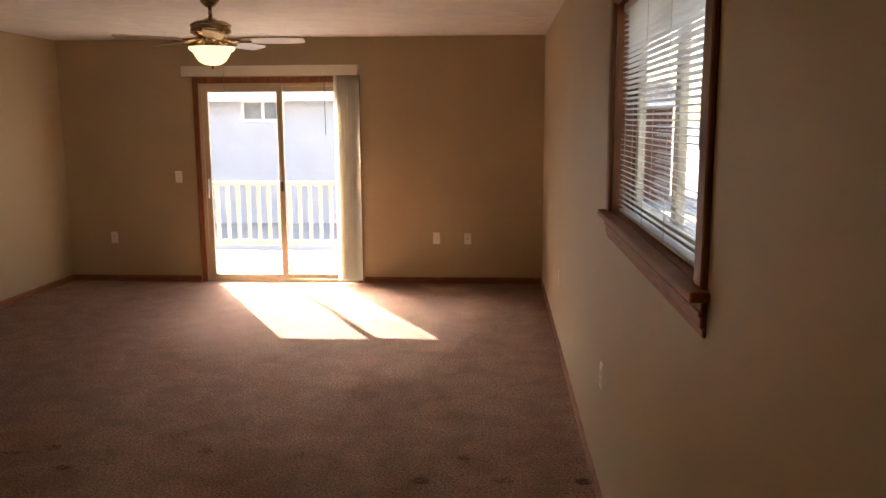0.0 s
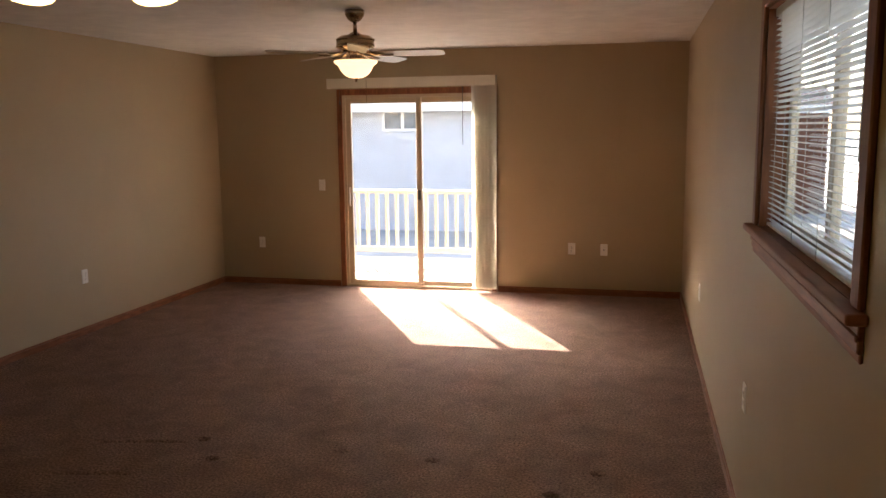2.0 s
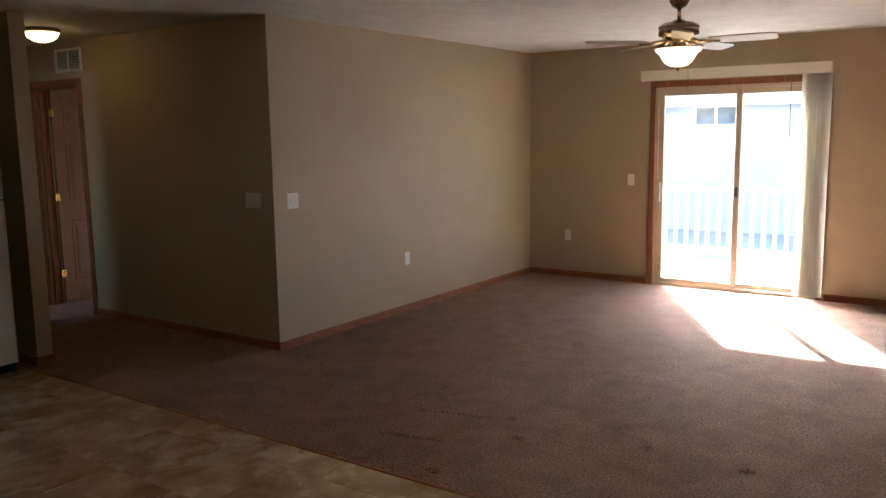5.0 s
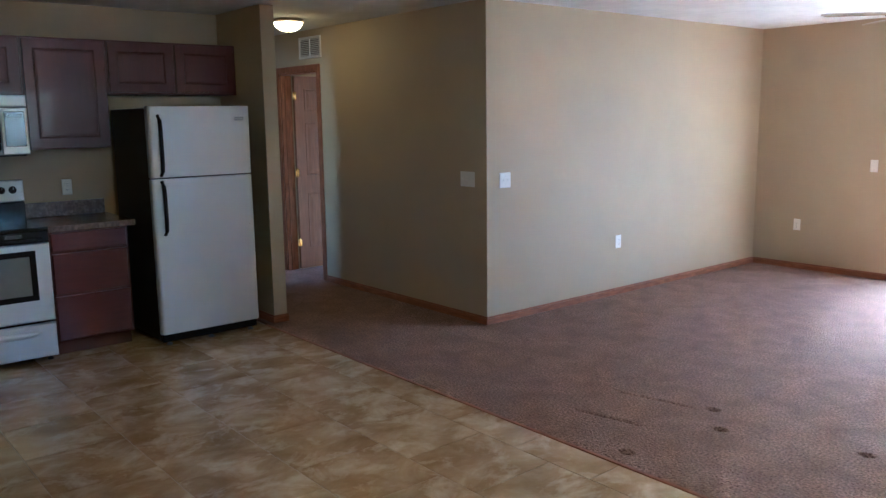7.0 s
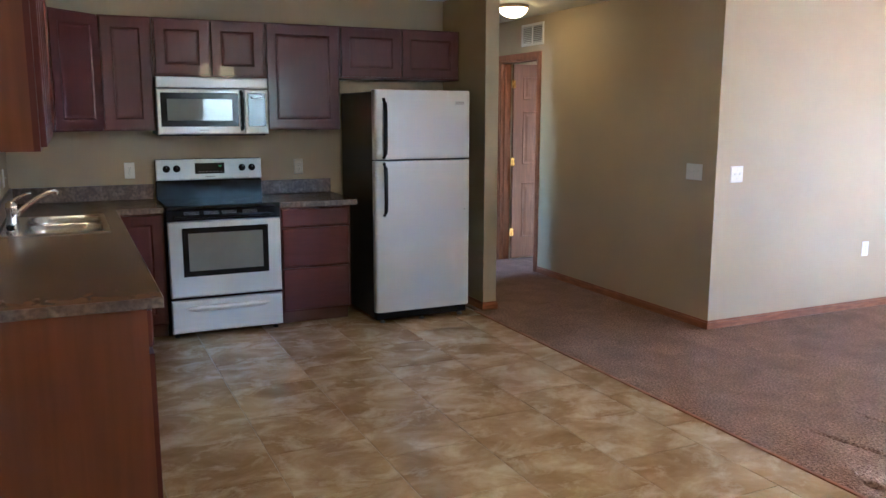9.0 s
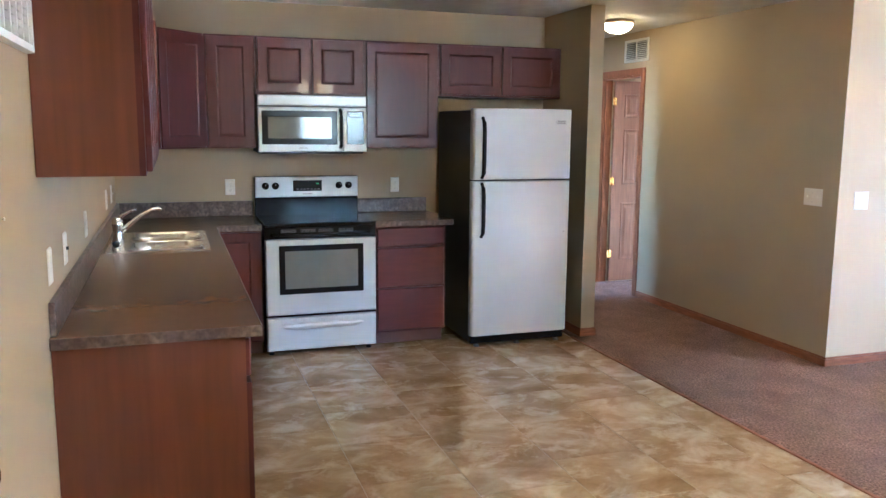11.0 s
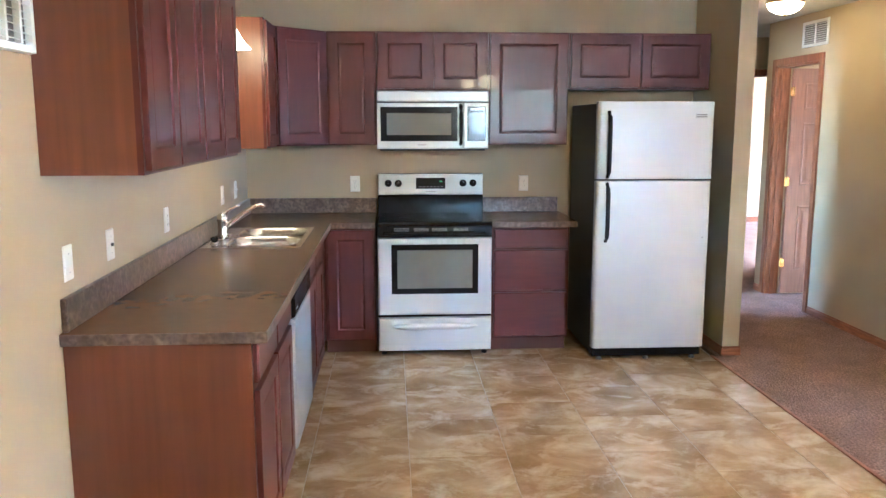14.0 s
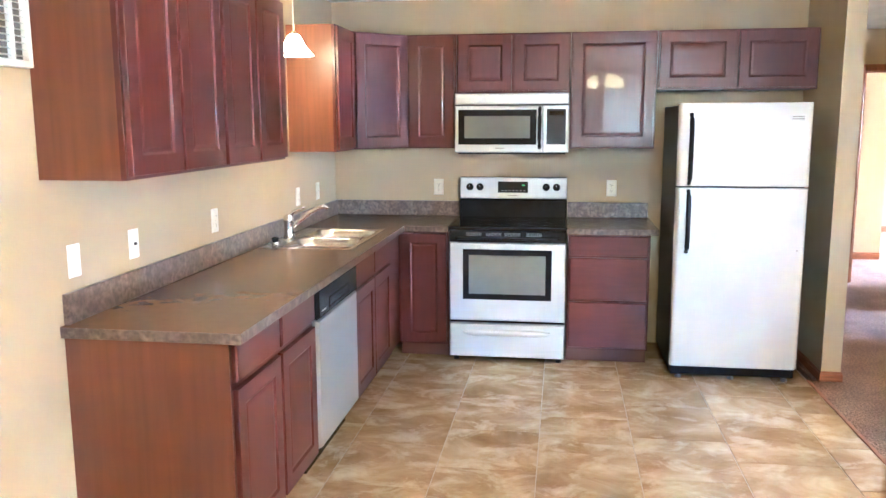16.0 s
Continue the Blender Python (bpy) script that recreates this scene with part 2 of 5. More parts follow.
# ---- mesh helpers ----
def box(bm, a, b, bevel=0.0, seg=1):
    r = bmesh.ops.create_cube(bm, size=1)
    lo, hi = [min(p, q) for p, q in zip(a, b)], [max(p, q) for p, q in zip(a, b)]
    for v in r["verts"]:
        v.co = Vector([lo[k] if v.co[k] < 0 else hi[k] for k in range(3)])
    if bevel:
        edges = list({e for v in r["verts"] for e in v.link_edges})
        bmesh.ops.bevel(bm, geom=edges, offset=bevel, segments=seg, affect="EDGES", profile=0.5)
    return bm


def one(a, b, bevel=0.0, seg=1):
    return box(bmesh.new(), a, b, bevel, seg)


def lathe(bm, profile, seg=24, center=(0, 0, 0), axis="z", cap=True):
    """Turns (radius, height) pairs about an axis."""
    rings = []
    for r, h in profile:
        ring = []
        for k in range(seg):
            a = 2 * math.pi * k / seg
            p = {"z": (r * math.cos(a), r * math.sin(a), h), "y": (r * math.cos(a), h, -r * math.sin(a)), "x": (h, r * math.cos(a), r * math.sin(a))}[axis]
            ring.append(bm.verts.new(Vector(p) + Vector(center)))
        rings.append(ring)
    for lo, hi in zip(rings, rings[1:]):
        for k in range(seg):
            f = bm.faces.new((lo[k], lo[(k + 1) % seg], hi[(k + 1) % seg], hi[k]))
            f.smooth = True
    if cap:
        bm.faces.new(rings[0][::-1])
        bm.faces.new(rings[-1])
    return bm


def tube(bm, points, radius, seg=10):
    """A round bar along a line of points; radius may be a list."""
    pts = [Vector(p) for p in points]
    radii = radius if isinstance(radius, (list, tuple)) else [radius] * len(pts)
    rings = []
    for k, p in enumerate(pts):
        way = (pts[min(k + 1, len(pts) - 1)] - pts[max(k - 1, 0)]).normalized()
        side = way.cross(Vector((0, 0, 1)) if abs(way.z) < 0.9 else Vector((1, 0, 0))).normalized()
        up = side.cross(way)
        rings.append([bm.verts.new(p + radii[k] * (math.cos(a) * side + math.sin(a) * up)) for a in (2 * math.pi * j / seg for j in range(seg))])
    for lo, hi in zip(rings, rings[1:]):
        for j in range(seg):
            f = bm.faces.new((lo[j], lo[(j + 1) % seg], hi[(j + 1) % seg], hi[j]))
            f.smooth = True
    bm.faces.new(rings[0][::-1])
    bm.faces.new(rings[-1])
    return bm


def rings(bm, x0, z0, x1, z1, steps, back=None, cap=True):
    """Nested rectangles facing +y: steps are (inset, depth y) pairs, joined in turn; the last is filled when cap is set."""
    loops = []
    for inset, y in ([(steps[0][0], back)] if back is not None else []) + list(steps):
        a, b, c, d = x0 + inset, z0 + inset, x1 - inset, z1 - inset
        loops.append([bm.verts.new(p) for p in ((a, y, b), (c, y, b), (c, y, d), (a, y, d))])
    for lo, hi in zip(loops, loops[1:]):
        for k in range(4):
            bm.faces.new((lo[(k + 1) % 4], lo[k], hi[k], hi[(k + 1) % 4]))
    if cap:
        bm.faces.new(loops[-1][::-1])
    if back is not None and cap:
        bm.faces.new(loops[0])
    return bm


def link(name, bm, material):
    me = bpy.data.meshes.new(name)
    bmesh.ops.recalc_face_normals(bm, faces=bm.faces)
    bm.to_mesh(me)
    bm.free()
    me.materials.append(material)
    return new(name, me)


def part(name, bm, material, parent, label=""):
    ob = link(name, bm, material)
    ob.parent = parent
    return tagged(ob, label)


def thing(name, m, label, category, group=""):
    ob = new(name)
    ob.empty_display_size = 0.1
    ob.matrix_world = m
    return tagged(ob, label, category, group)


def structure(name, bm, material, label=""):
    return tagged(link(name, bm, material), label, kind="structure")


def solid(name, bm, material, label, category, group=""):
    return tagged(link(name, bm, material), label, category, group)


# ---- shell ----
T = 0.12


def wall(name, runs, label="tan painted drywall wall"):
    bm = bmesh.new()
    for a, b in runs:
        box(bm, a, b)
    return structure(name, bm, WALL, label)


DOOR_X0, DOOR_X1, DOOR_H = -2.891, -1.311, 2.008
WIN_Y0, WIN_Y1, WIN_Z0, WIN_Z1 = 1.41, 2.83, 1.275, 2.08
wall("wall_north", [((WEST - T, NORTH, 0), (DOOR_X0, NORTH + T, TOP)), ((DOOR_X1, NORTH, 0), (EAST + T, NORTH + T, TOP)),
                    ((DOOR_X0, NORTH, DOOR_H), (DOOR_X1, NORTH + T, TOP))])
wall("wall_east", [((EAST, SOUTH - T, 0), (EAST + T, WIN_Y0, TOP)), ((EAST, WIN_Y1, 0), (EAST + T, NORTH, TOP)),
                   ((EAST, WIN_Y0, 0), (EAST + T, WIN_Y1, WIN_Z0)), ((EAST, WIN_Y0, WIN_Z1), (EAST + T, WIN_Y1, TOP))])
ENTRY_X0, ENTRY_X1 = -1.84, -0.92
wall("wall_south", [((KITCHEN - T, SOUTH - T, 0), (ENTRY_X0, SOUTH, TOP)), ((ENTRY_X1, SOUTH - T, 0), (EAST, SOUTH, TOP)),
                    ((ENTRY_X0, SOUTH - T, 2.04), (ENTRY_X1, SOUTH, TOP))])
wall("wall_kitchen", [((KITCHEN - T, SOUTH, 0), (KITCHEN, HALL_S, TOP))])
wall("wall_partition", [((KITCHEN, 2.492, 0), (-5.50, HALL_S, TOP))])
wall("wall_west", [((WEST - T, HALL_N + T, 0), (WEST, NORTH, TOP))])
BED_X0, BED_X1 = -7.43, -6.69
wall("wall_hall_north", [((BED_X1, HALL_N, 0), (WEST, HALL_N + T, TOP)), ((-7.62, HALL_N, 0), (BED_X0, HALL_N + T, TOP)),
                         ((BED_X0, HALL_N, 2.05), (BED_X1, HALL_N + T, TOP))])
SIDE_X0, SIDE_X1 = -7.40, -6.58
wall("wall_hall_south", [((SIDE_X1, HALL_S - T, 0), (KITCHEN - T, HALL_S, TOP)), ((-8.75, HALL_S - T, 0), (SIDE_X0, HALL_S, TOP)),
                         ((SIDE_X0, HALL_S - T, 2.05), (SIDE_X1, HALL_S, TOP))])
END_Y0, END_Y1 = 3.72, 4.55
wall("wall_hall_end", [((-8.87, HALL_S - T, 0), (-8.75, END_Y0, TOP)), ((-8.87, END_Y1, 0), (-8.75, 5.6, TOP)), ((-8.87, END_Y0, 2.05), (-8.75, END_Y1, TOP))])
wall("wall_hall_turn", [((-8.75, 5.5, 0), (-7.40, 5.6, TOP)), ((-7.62, HALL_N + T, 0), (-7.40, 5.5, TOP))])
# the small room behind the open door; unseen window added to light the leaf
wall("wall_closet", [((-7.5, 5.6, 0), (-7.40, NORTH, TOP)), ((-7.5, NORTH, 0), (-6.6, NORTH + T, TOP)), ((-5.2, NORTH, 0), (WEST - T, NORTH + T, TOP)),
                     ((-6.6, NORTH, 0), (-5.2, NORTH + T, 0.85)), ((-6.6, NORTH, 2.08), (-5.2, NORTH + T, TOP))])
# the side room whose daylight falls across the hall
wall("wall_side_room", [((-8.87, -0.9, 0), (-8.75, HALL_S - T, TOP)), ((-8.75, -0.9, 0), (-7.6, -0.78, TOP)), ((-6.6, -0.9, 0), (KITCHEN - T, -0.78, TOP)),
                        ((-7.6, -0.9, 0), (-6.6, -0.78, 0.9)), ((-7.6, -0.9, 2.1), (-6.6, -0.78, TOP))])
# the bright room at the far end
wall("wall_bedroom", [((-12.8, 2.5, 0), (-12.68, 8.5, TOP)), ((-12.68, 2.5, 0), (-8.87, 2.62, TOP)), ((-10.3, 2.62, 0), (-10.2, 4.52, TOP)),
                      ((-12.68, 8.4, 0), (-12.2, 8.52, TOP)), ((-9.4, 8.4, 0), (-8.75, 8.52, TOP)), ((-12.2, 8.4, 0), (-9.4, 8.52, 0.8)), ((-12.2, 8.4, 2.1), (-9.4, 8.52, TOP)),
                      ((-8.87, 5.6, 0), (-8.75, 8.4, TOP))])
structure("ceiling", box(one((-8.87, SOUTH - 0.2, TOP), (EAST + 0.2, NORTH + T + 0.02, TOP + 0.12)), (-12.9, SOUTH - 0.2, TOP), (-8.872, 8.6, TOP + 0.12)), CEIL, "off-white knockdown textured ceiling")
structure("roof", box(one((-8.87, SOUTH - 0.5, TOP + 0.12), (EAST + 0.6, NORTH + T + 0.35, TOP + 0.3)), (-13.1, SOUTH - 0.5, TOP + 0.12), (-8.872, 8.7, TOP + 0.3)), ROOF, "grey roof slab over the flat")

# carpet: one sheet with dents left by furniture legs and a few pressed creases
DENTS = [(-2.165, 3.36), (-1.985, 3.13), (-1.362, 3.36), (-0.875, 3.342), (-0.06, 3.35), (-0.253, 3.086), (0.129, 3.108), (0.49, 3.117), (-2.13, 2.552)]
CREASES = [((-2.656, 3.221), (-2.308, 3.292)), ((-2.623, 2.809), (-2.321, 2.879))]



def carpet_lines(lo, hi, step, centres):
    at = set(np.round(np.linspace(lo, hi, int((hi - lo) / step) + 1), 4))
    for c in centres:
        at |= {round(c + d, 4) for d in (-0.042, -0.034, -0.026, -0.018, -0.009, 0, 0.009, 0.018, 0.026, 0.034, 0.042) if lo < c + d < hi}
    return sorted(at)


def carpet(name, x0, y0, x1, y1, step, label):
    bm = bmesh.new()
    xs, ys = carpet_lines(x0, x1, step, [d[0] for d in DENTS]), carpet_lines(y0, y1, step, [d[1] for d in DENTS] + [2.815, 2.845, 2.875, 3.225, 3.257, 3.288])

    def height(x, y):
        z = 0.004 * noise.noise(Vector((x * 3, y * 3, 0)))
        for dx, dy in DENTS:
            r = math.hypot((x - dx) / 1.15, y - dy)
            z -= 0.05 * min(1.0, 2.2 * max(0.0, 1 - (r / 0.033) ** 2)) if r < 0.033 else 0
        for (ax, ay), (bx, by) in CREASES:
            if ax - 0.03 < x < bx + 0.03:
                k = (x - ax) / (bx - ax)
                z -= 0.026 * max(0.0, 1 - abs(y - ay - k * (by - ay)) / 0.015)
        return z
    grid = [[bm.verts.new((x, y, height(x, y) - (0.012 if y == ys[0] and y0 > 2 else 0))) for x in xs] for y in ys]
    for r0, r1 in zip(grid, grid[1:]):
        for k in range(len(xs) - 1):
            bm.faces.new((r0[k], r0[k + 1], r1[k + 1], r1[k])).smooth = True
    return structure(name, bm, CARPET, label)


carpet("floor_carpet", -5.50, TILE_END, EAST, NORTH, 0.05, "brown cut-pile carpet with furniture dents")
structure("floor_hall", one((-12.7, 2.45, -0.05), (-5.50, 8.5, 0.0)), CARPET, "brown cut-pile carpet in the hall")
structure("floor_side_room", one((-8.8, -0.85, -0.05), (KITCHEN - T, 2.45, 0.0)), CARPET, "brown carpet of the side room")
structure("floor_slab", one((KITCHEN - T, SOUTH - T, -0.2), (EAST + T, NORTH + 0.1, -0.05)), GROUT, "concrete slab under the floors")
grout_bed = structure("floor_kitchen", one((KITCHEN, SOUTH, -0.05), (EAST, TILE_END, -0.0025)), GROUT, "marbled brown tile floor with thin tan joints")
structure("floor_transition", one((-5.50, TILE_END - 0.012, -0.004), (EAST, TILE_END + 0.012, 0.004), 0.003), OAK_H, "brown carpet edge strip")


def baseboard(name, a, b, out, h=0.062, t=0.012):
    """A run from a to b (x, y); out is the side it stands proud to."""
    bm = bmesh.new()
    ax, ay, bx, by = a[0], a[1], b[0], b[1]
    for z0, z1, th in ((0, h * 0.78, t), (h * 0.78, h, t * 0.6)):
        box(bm, (min(ax, bx) + min(0, out[0] * th), min(ay, by) + min(0, out[1] * th), z0),
            (max(ax, bx) + max(0, out[0] * th), max(ay, by) + max(0, out[1] * th), z1), 0.0015)
    return structure(name, bm, OAK_H, "stained oak baseboard")


baseboard("baseboard_west", (WEST, HALL_N), (WEST, NORTH), (1, 0))
baseboard("baseboard_north_1", (WEST + 0.012, NORTH), (DOOR_X0 - 0.06, NORTH), (0, -1))
baseboard("baseboard_north_2", (DOOR_X1 + 0.06, NORTH), (EAST, NORTH), (0, -1))
baseboard("baseboard_east", (EAST, SOUTH), (EAST, NORTH - 0.012), (-1, 0))
baseboard("baseboard_hall", (BED_X1 + 0.06, HALL_N), (WEST + 0.012, HALL_N), (0, -1))
baseboard("baseboard_hall_2", (-7.62, HALL_N), (BED_X0 - 0.06, HALL_N), (0, -1))
baseboard("baseboard_partition_end", (-5.50, 2.492), (-5.50, HALL_S), (1, 0))
baseboard("baseboard_partition_hall", (KITCHEN, HALL_S), (-5.488, HALL_S), (0, 1))
baseboard("baseboard_partition_kitchen", (KITCHEN, 2.492), (-5.488, 2.492), (0, -1))
baseboard("baseboard_south_1", (ENTRY_X1 + 0.06, SOUTH), (EAST - 0.012, SOUTH), (0, 1))
baseboard("baseboard_south_2", (-2.88, SOUTH), (ENTRY_X0 - 0.06, SOUTH), (0, 1))
baseboard("baseboard_bedroom_1", (-12.68, 2.62), (-12.68, 8.4), (1, 0), 0.08)
baseboard("baseboard_bedroom_2", (-10.2, 2.62), (-10.2, 4.52), (1, 0), 0.08)
baseboard("baseboard_hall_end", (-8.75, HALL_S), (-8.75, END_Y0 - 0.06), (1, 0))


def casing(name, m, w, h, both=True, width=0.057, depth=0.016, jamb=T, material=OAK):
    """Door trim round an opening: local x along the wall, y out of it, z up."""
    bm = bmesh.new()
    for side in ((1, 0) if both else (1,)):
        y0, y1 = (0.0, depth) if side else (-jamb - depth, -jamb)
        for x0, x1, z0, z1 in ((-width, 0.004, 0, h + width), (w - 0.004, w + width, 0, h + width), (0.004, w - 0.004, h - 0.004, h + width)):
            box(bm, (x0, y0, z0), (x1, y1, z1), 0.004)
    ob = structure(name, bm, material, "stained oak door casing")
    ob.matrix_world = m
    bm = bmesh.new()
    for x0, x1, z0, z1 in ((0.0, 0.018, 0, h - 0.018), (w - 0.018, w, 0, h - 0.018), (0.0, w, h - 0.018, h)):
        box(bm, (x0, -jamb, z0), (x1, 0, z1))
    for x0, x1 in ((0.018, 0.03), (w - 0.03, w - 0.018)):
        box(bm, (x0, -jamb * 0.62, 0), (x1, -jamb * 0.32, h - 0.03))
    jb = part("jamb", bm, material, ob)
    return ob


casing("trim_bedroom_door", pose(BED_X1, HALL_N, 0, 0, 0, 180), BED_X1 - BED_X0, 2.05)
casing("trim_hall_side", pose(SIDE_X0, HALL_S, 0), SIDE_X1 - SIDE_X0, 2.05)
casing("trim_hall_end", pose(-8.75, END_Y1, 0, 0, 0, -90), END_Y1 - END_Y0, 2.05)
casing("trim_entry", pose(ENTRY_X0, SOUTH, 0), ENTRY_X1 - ENTRY_X0, 2.04, both=False, material=HONEY)


def panel_door(name, m, w, h, material, label, knob_side=1, knob=True, hinges=False, swing=1):
    """A six-panel leaf: local x along its width from the hinge, y through it, z up."""
    ob = structure(name, one((0, -0.0175, 0), (w, 0.0175, h), 0.002), material, label)
    ob.matrix_world = m
    stile, mid = 0.115, 0.10
    pw = (w - 2 * stile - mid) / 2
    for x0 in (stile, stile + pw + mid):
        for z0, z1 in ((0.22, 0.80), (0.99, 1.54), (1.66, h - 0.13)):
            for sy in (1, -1):
                bm = bmesh.new()
                rings(bm, x0, z0, x0 + pw, z1, [(0, 0.0178), (0.004, 0.023), (0.012, 0.0222), (0.02, 0.0182), (0.034, 0.0184), (0.055, 0.0225)])
                if sy < 0:
                    for v in bm.verts:
                        v.co.y *= -1
                part("panel", bm, material, ob)
    if knob:
        kx = w - 0.065
        for sy in (1, -1):
            bm = lathe(bmesh.new(), [(0.033, 0.018), (0.033, 0.022), (0.026, 0.029), (0.013, 0.033), (0.011, 0.046), (0.017, 0.052), (0.027, 0.062), (0.030, 0.074), (0.026, 0.085), (0.012, 0.090)], 24, axis="y")
            if sy < 0:
                for v in bm.verts:
                    v.co.y *= -1
            for v in bm.verts:
                v.co += Vector((kx, 0, 0.925))
            part("knob", bm, SATIN, ob, "round satin nickel door knob")
    if hinges:
        for z in (0.28, 1.02, h - 0.20):
            bm = bmesh.new()
            box(bm, (-0.024, 0.0176 * swing, z - 0.038), (0.020, 0.0200 * swing, z + 0.038), 0.0005)
            lathe(bm, [(0.006, z - 0.05), (0.006, z + 0.05)], 10, (-0.004, 0.022 * swing, 0))
            part("hinge", bm, BRASS, ob, "bright brass butt hinge")
    return ob


panel_door("door_bedroom", pose(BED_X0 + 0.045, HALL_N + T + 0.006, 0.012, 0, 0, 91), BED_X1 - BED_X0 - 0.05, 2.015, OAK_DOOR, "stained six-panel oak door standing open", hinges=True, swing=-1)
panel_door("door_entry", pose(ENTRY_X1 - 0.022, SOUTH - 0.025, 0.012, 0, 0, 180), ENTRY_X1 - ENTRY_X0 - 0.044, 2.0, HONEY, "closed honey oak six-panel entry door")

# ---- patio door ----
def patio_door():
    w, h = DOOR_X1 - DOOR_X0, DOOR_H
    ob = tagged(new("door_patio"), "almond vinyl sliding glass patio door, closed", kind="structure")
    ob.matrix_world = pose(DOOR_X0, NORTH, 0)
    bm = bmesh.new()
    for x0, x1, z0, z1 in ((0, 0.035, 0, h), (w - 0.035, w, 0, h), (0.035, w - 0.035, h - 0.035, h), (0.035, w - 0.035, 0.0, 0.03)):
        box(bm, (x0, 0.002, z0), (x1, T - 0.002, z1), 0.002)
    part("frame", bm, VINYL, ob)
    for k, (x0, x1, y) in enumerate(((0.036, 0.845, 0.03), (0.775, w - 0.036, 0.072))):
        bm = bmesh.new()
        s = 0.055
        for a, b, c, d in ((x0, x0 + s, 0.031, h - 0.036), (x1 - s, x1, 0.031, h - 0.036), (x0 + s, x1 - s, h - 0.036 - s, h - 0.036), (x0 + s, x1 - s, 0.031, 0.031 + 0.045)):
            box(bm, (a, y - 0.018, c), (b, y + 0.018, d), 0.003)
        sash = part("sash", bm, VINYL, ob)
        pane = part("pane", one((x0 + s - 0.006, y - 0.003, 0.07), (x1 - s + 0.006, y + 0.003, h - 0.036 - s + 0.006)), PANE, sash, "clear glass pane")
        pane.visible_shadow = False
        if k == 0:
            bm = tube(bmesh.new(), [(x0 + 0.028, y - 0.02, 0.86), (x0 + 0.030, y - 0.045, 0.885), (x0 + 0.036, y - 0.05, 0.955), (x0 + 0.030, y - 0.045, 1.025), (x0 + 0.028, y - 0.02, 1.05)], 0.008, 8)
            part("handle", bm, WHITE, sash, "curved cream pull handle")
            part("latch", one((x1 - 0.045, y - 0.032, 0.93), (x1 - 0.012, y - 0.018, 1.03), 0.004), DARK_CORD, sash, "small dark latch")
    return ob


patio_door()
bm = bmesh.new()
box(bm, (DOOR_X0 - 0.05, NORTH - 0.016, 0), (DOOR_X0 + 0.006, NORTH, DOOR_H + 0.055), 0.004)
box(bm, (DOOR_X1 - 0.006, NORTH - 0.016, 0), (DOOR_X1 + 0.05, NORTH, DOOR_H + 0.055), 0.004)
box(bm, (DOOR_X0 + 0.006, NORTH - 0.0155, DOOR_H - 0.006), (DOOR_X1 - 0.006, NORTH, DOOR_H + 0.055), 0.004)
structure("trim_patio_door", bm, OAK, "stained oak casing round the patio door")


def vertical_blind():
    ob = thing("vertical_blind", pose(-3.01, NORTH - 0.002, 2.068), "cream vertical blind drawn aside beneath a boxed valance", "blind")
    bm = bmesh.new()
    box(bm, (0, -0.105, 0.0), (1.744, -0.098, 0.098), 0.001)
    box(bm, (0, -0.098, 0.0), (0.007, 0, 0.098), 0.001)
    box(bm, (1.737, -0.098, 0.0), (1.744, 0, 0.098), 0.001)
    box(bm, (0.007, -0.098, 0.091), (1.737, 0, 0.098))
    part("valance", bm, VALANCE, ob, "cream boxed valance")
    part("head_rail", one((0.03, -0.072, 0.045), (1.71, -0.035, 0.085), 0.003), WHITE, ob)
    rnd = random.Random(4)
    for k in range(6):
        a = radians(16 + rnd.uniform(-4, 4))
        x, wv = 1.522 + 0.0325 * k, 0.0445
        bm = bmesh.new()
        prev = None
        for j in range(7):
            u = -1 + j / 3
            bow = 0.006 * (1 - u * u)
            p = Vector((x + 0.02 + u * wv * math.cos(a) - bow * math.sin(a), -0.053 + u * wv * math.sin(a) * 0.8 - bow * math.cos(a), 0))
            pair = [bm.verts.new(p + Vector((0, 0, z))) for z in (0.045, -2.035)]
            if prev:
                bm.faces.new((prev[0], pair[0], pair[1], prev[1])).smooth = True
            prev = pair
        bmesh.ops.solidify(bm, geom=list(bm.faces), thickness=0.0012)
        part("vane", bm, VANE, ob)
    part("wand", tube(bmesh.new(), [(1.412, -0.08, 0.03), (1.413, -0.082, -0.3), (1.415, -0.08, -0.575)], 0.0035, 6), DARK_CORD, ob, "thin dark tilt wand")
    bm = tube(bmesh.new(), [(0.122, -0.06, 0.03), (0.124, -0.06, -0.12)], 0.0015, 6)
    lathe(bm, [(0.002, -0.12), (0.009, -0.135), (0.009, -0.155), (0.003, -0.165)], 10, (0.124, -0.06, 0))
    part("cord_tassel", bm, DARK_CORD, ob, "short dark pull cord")
    return ob


vertical_blind()

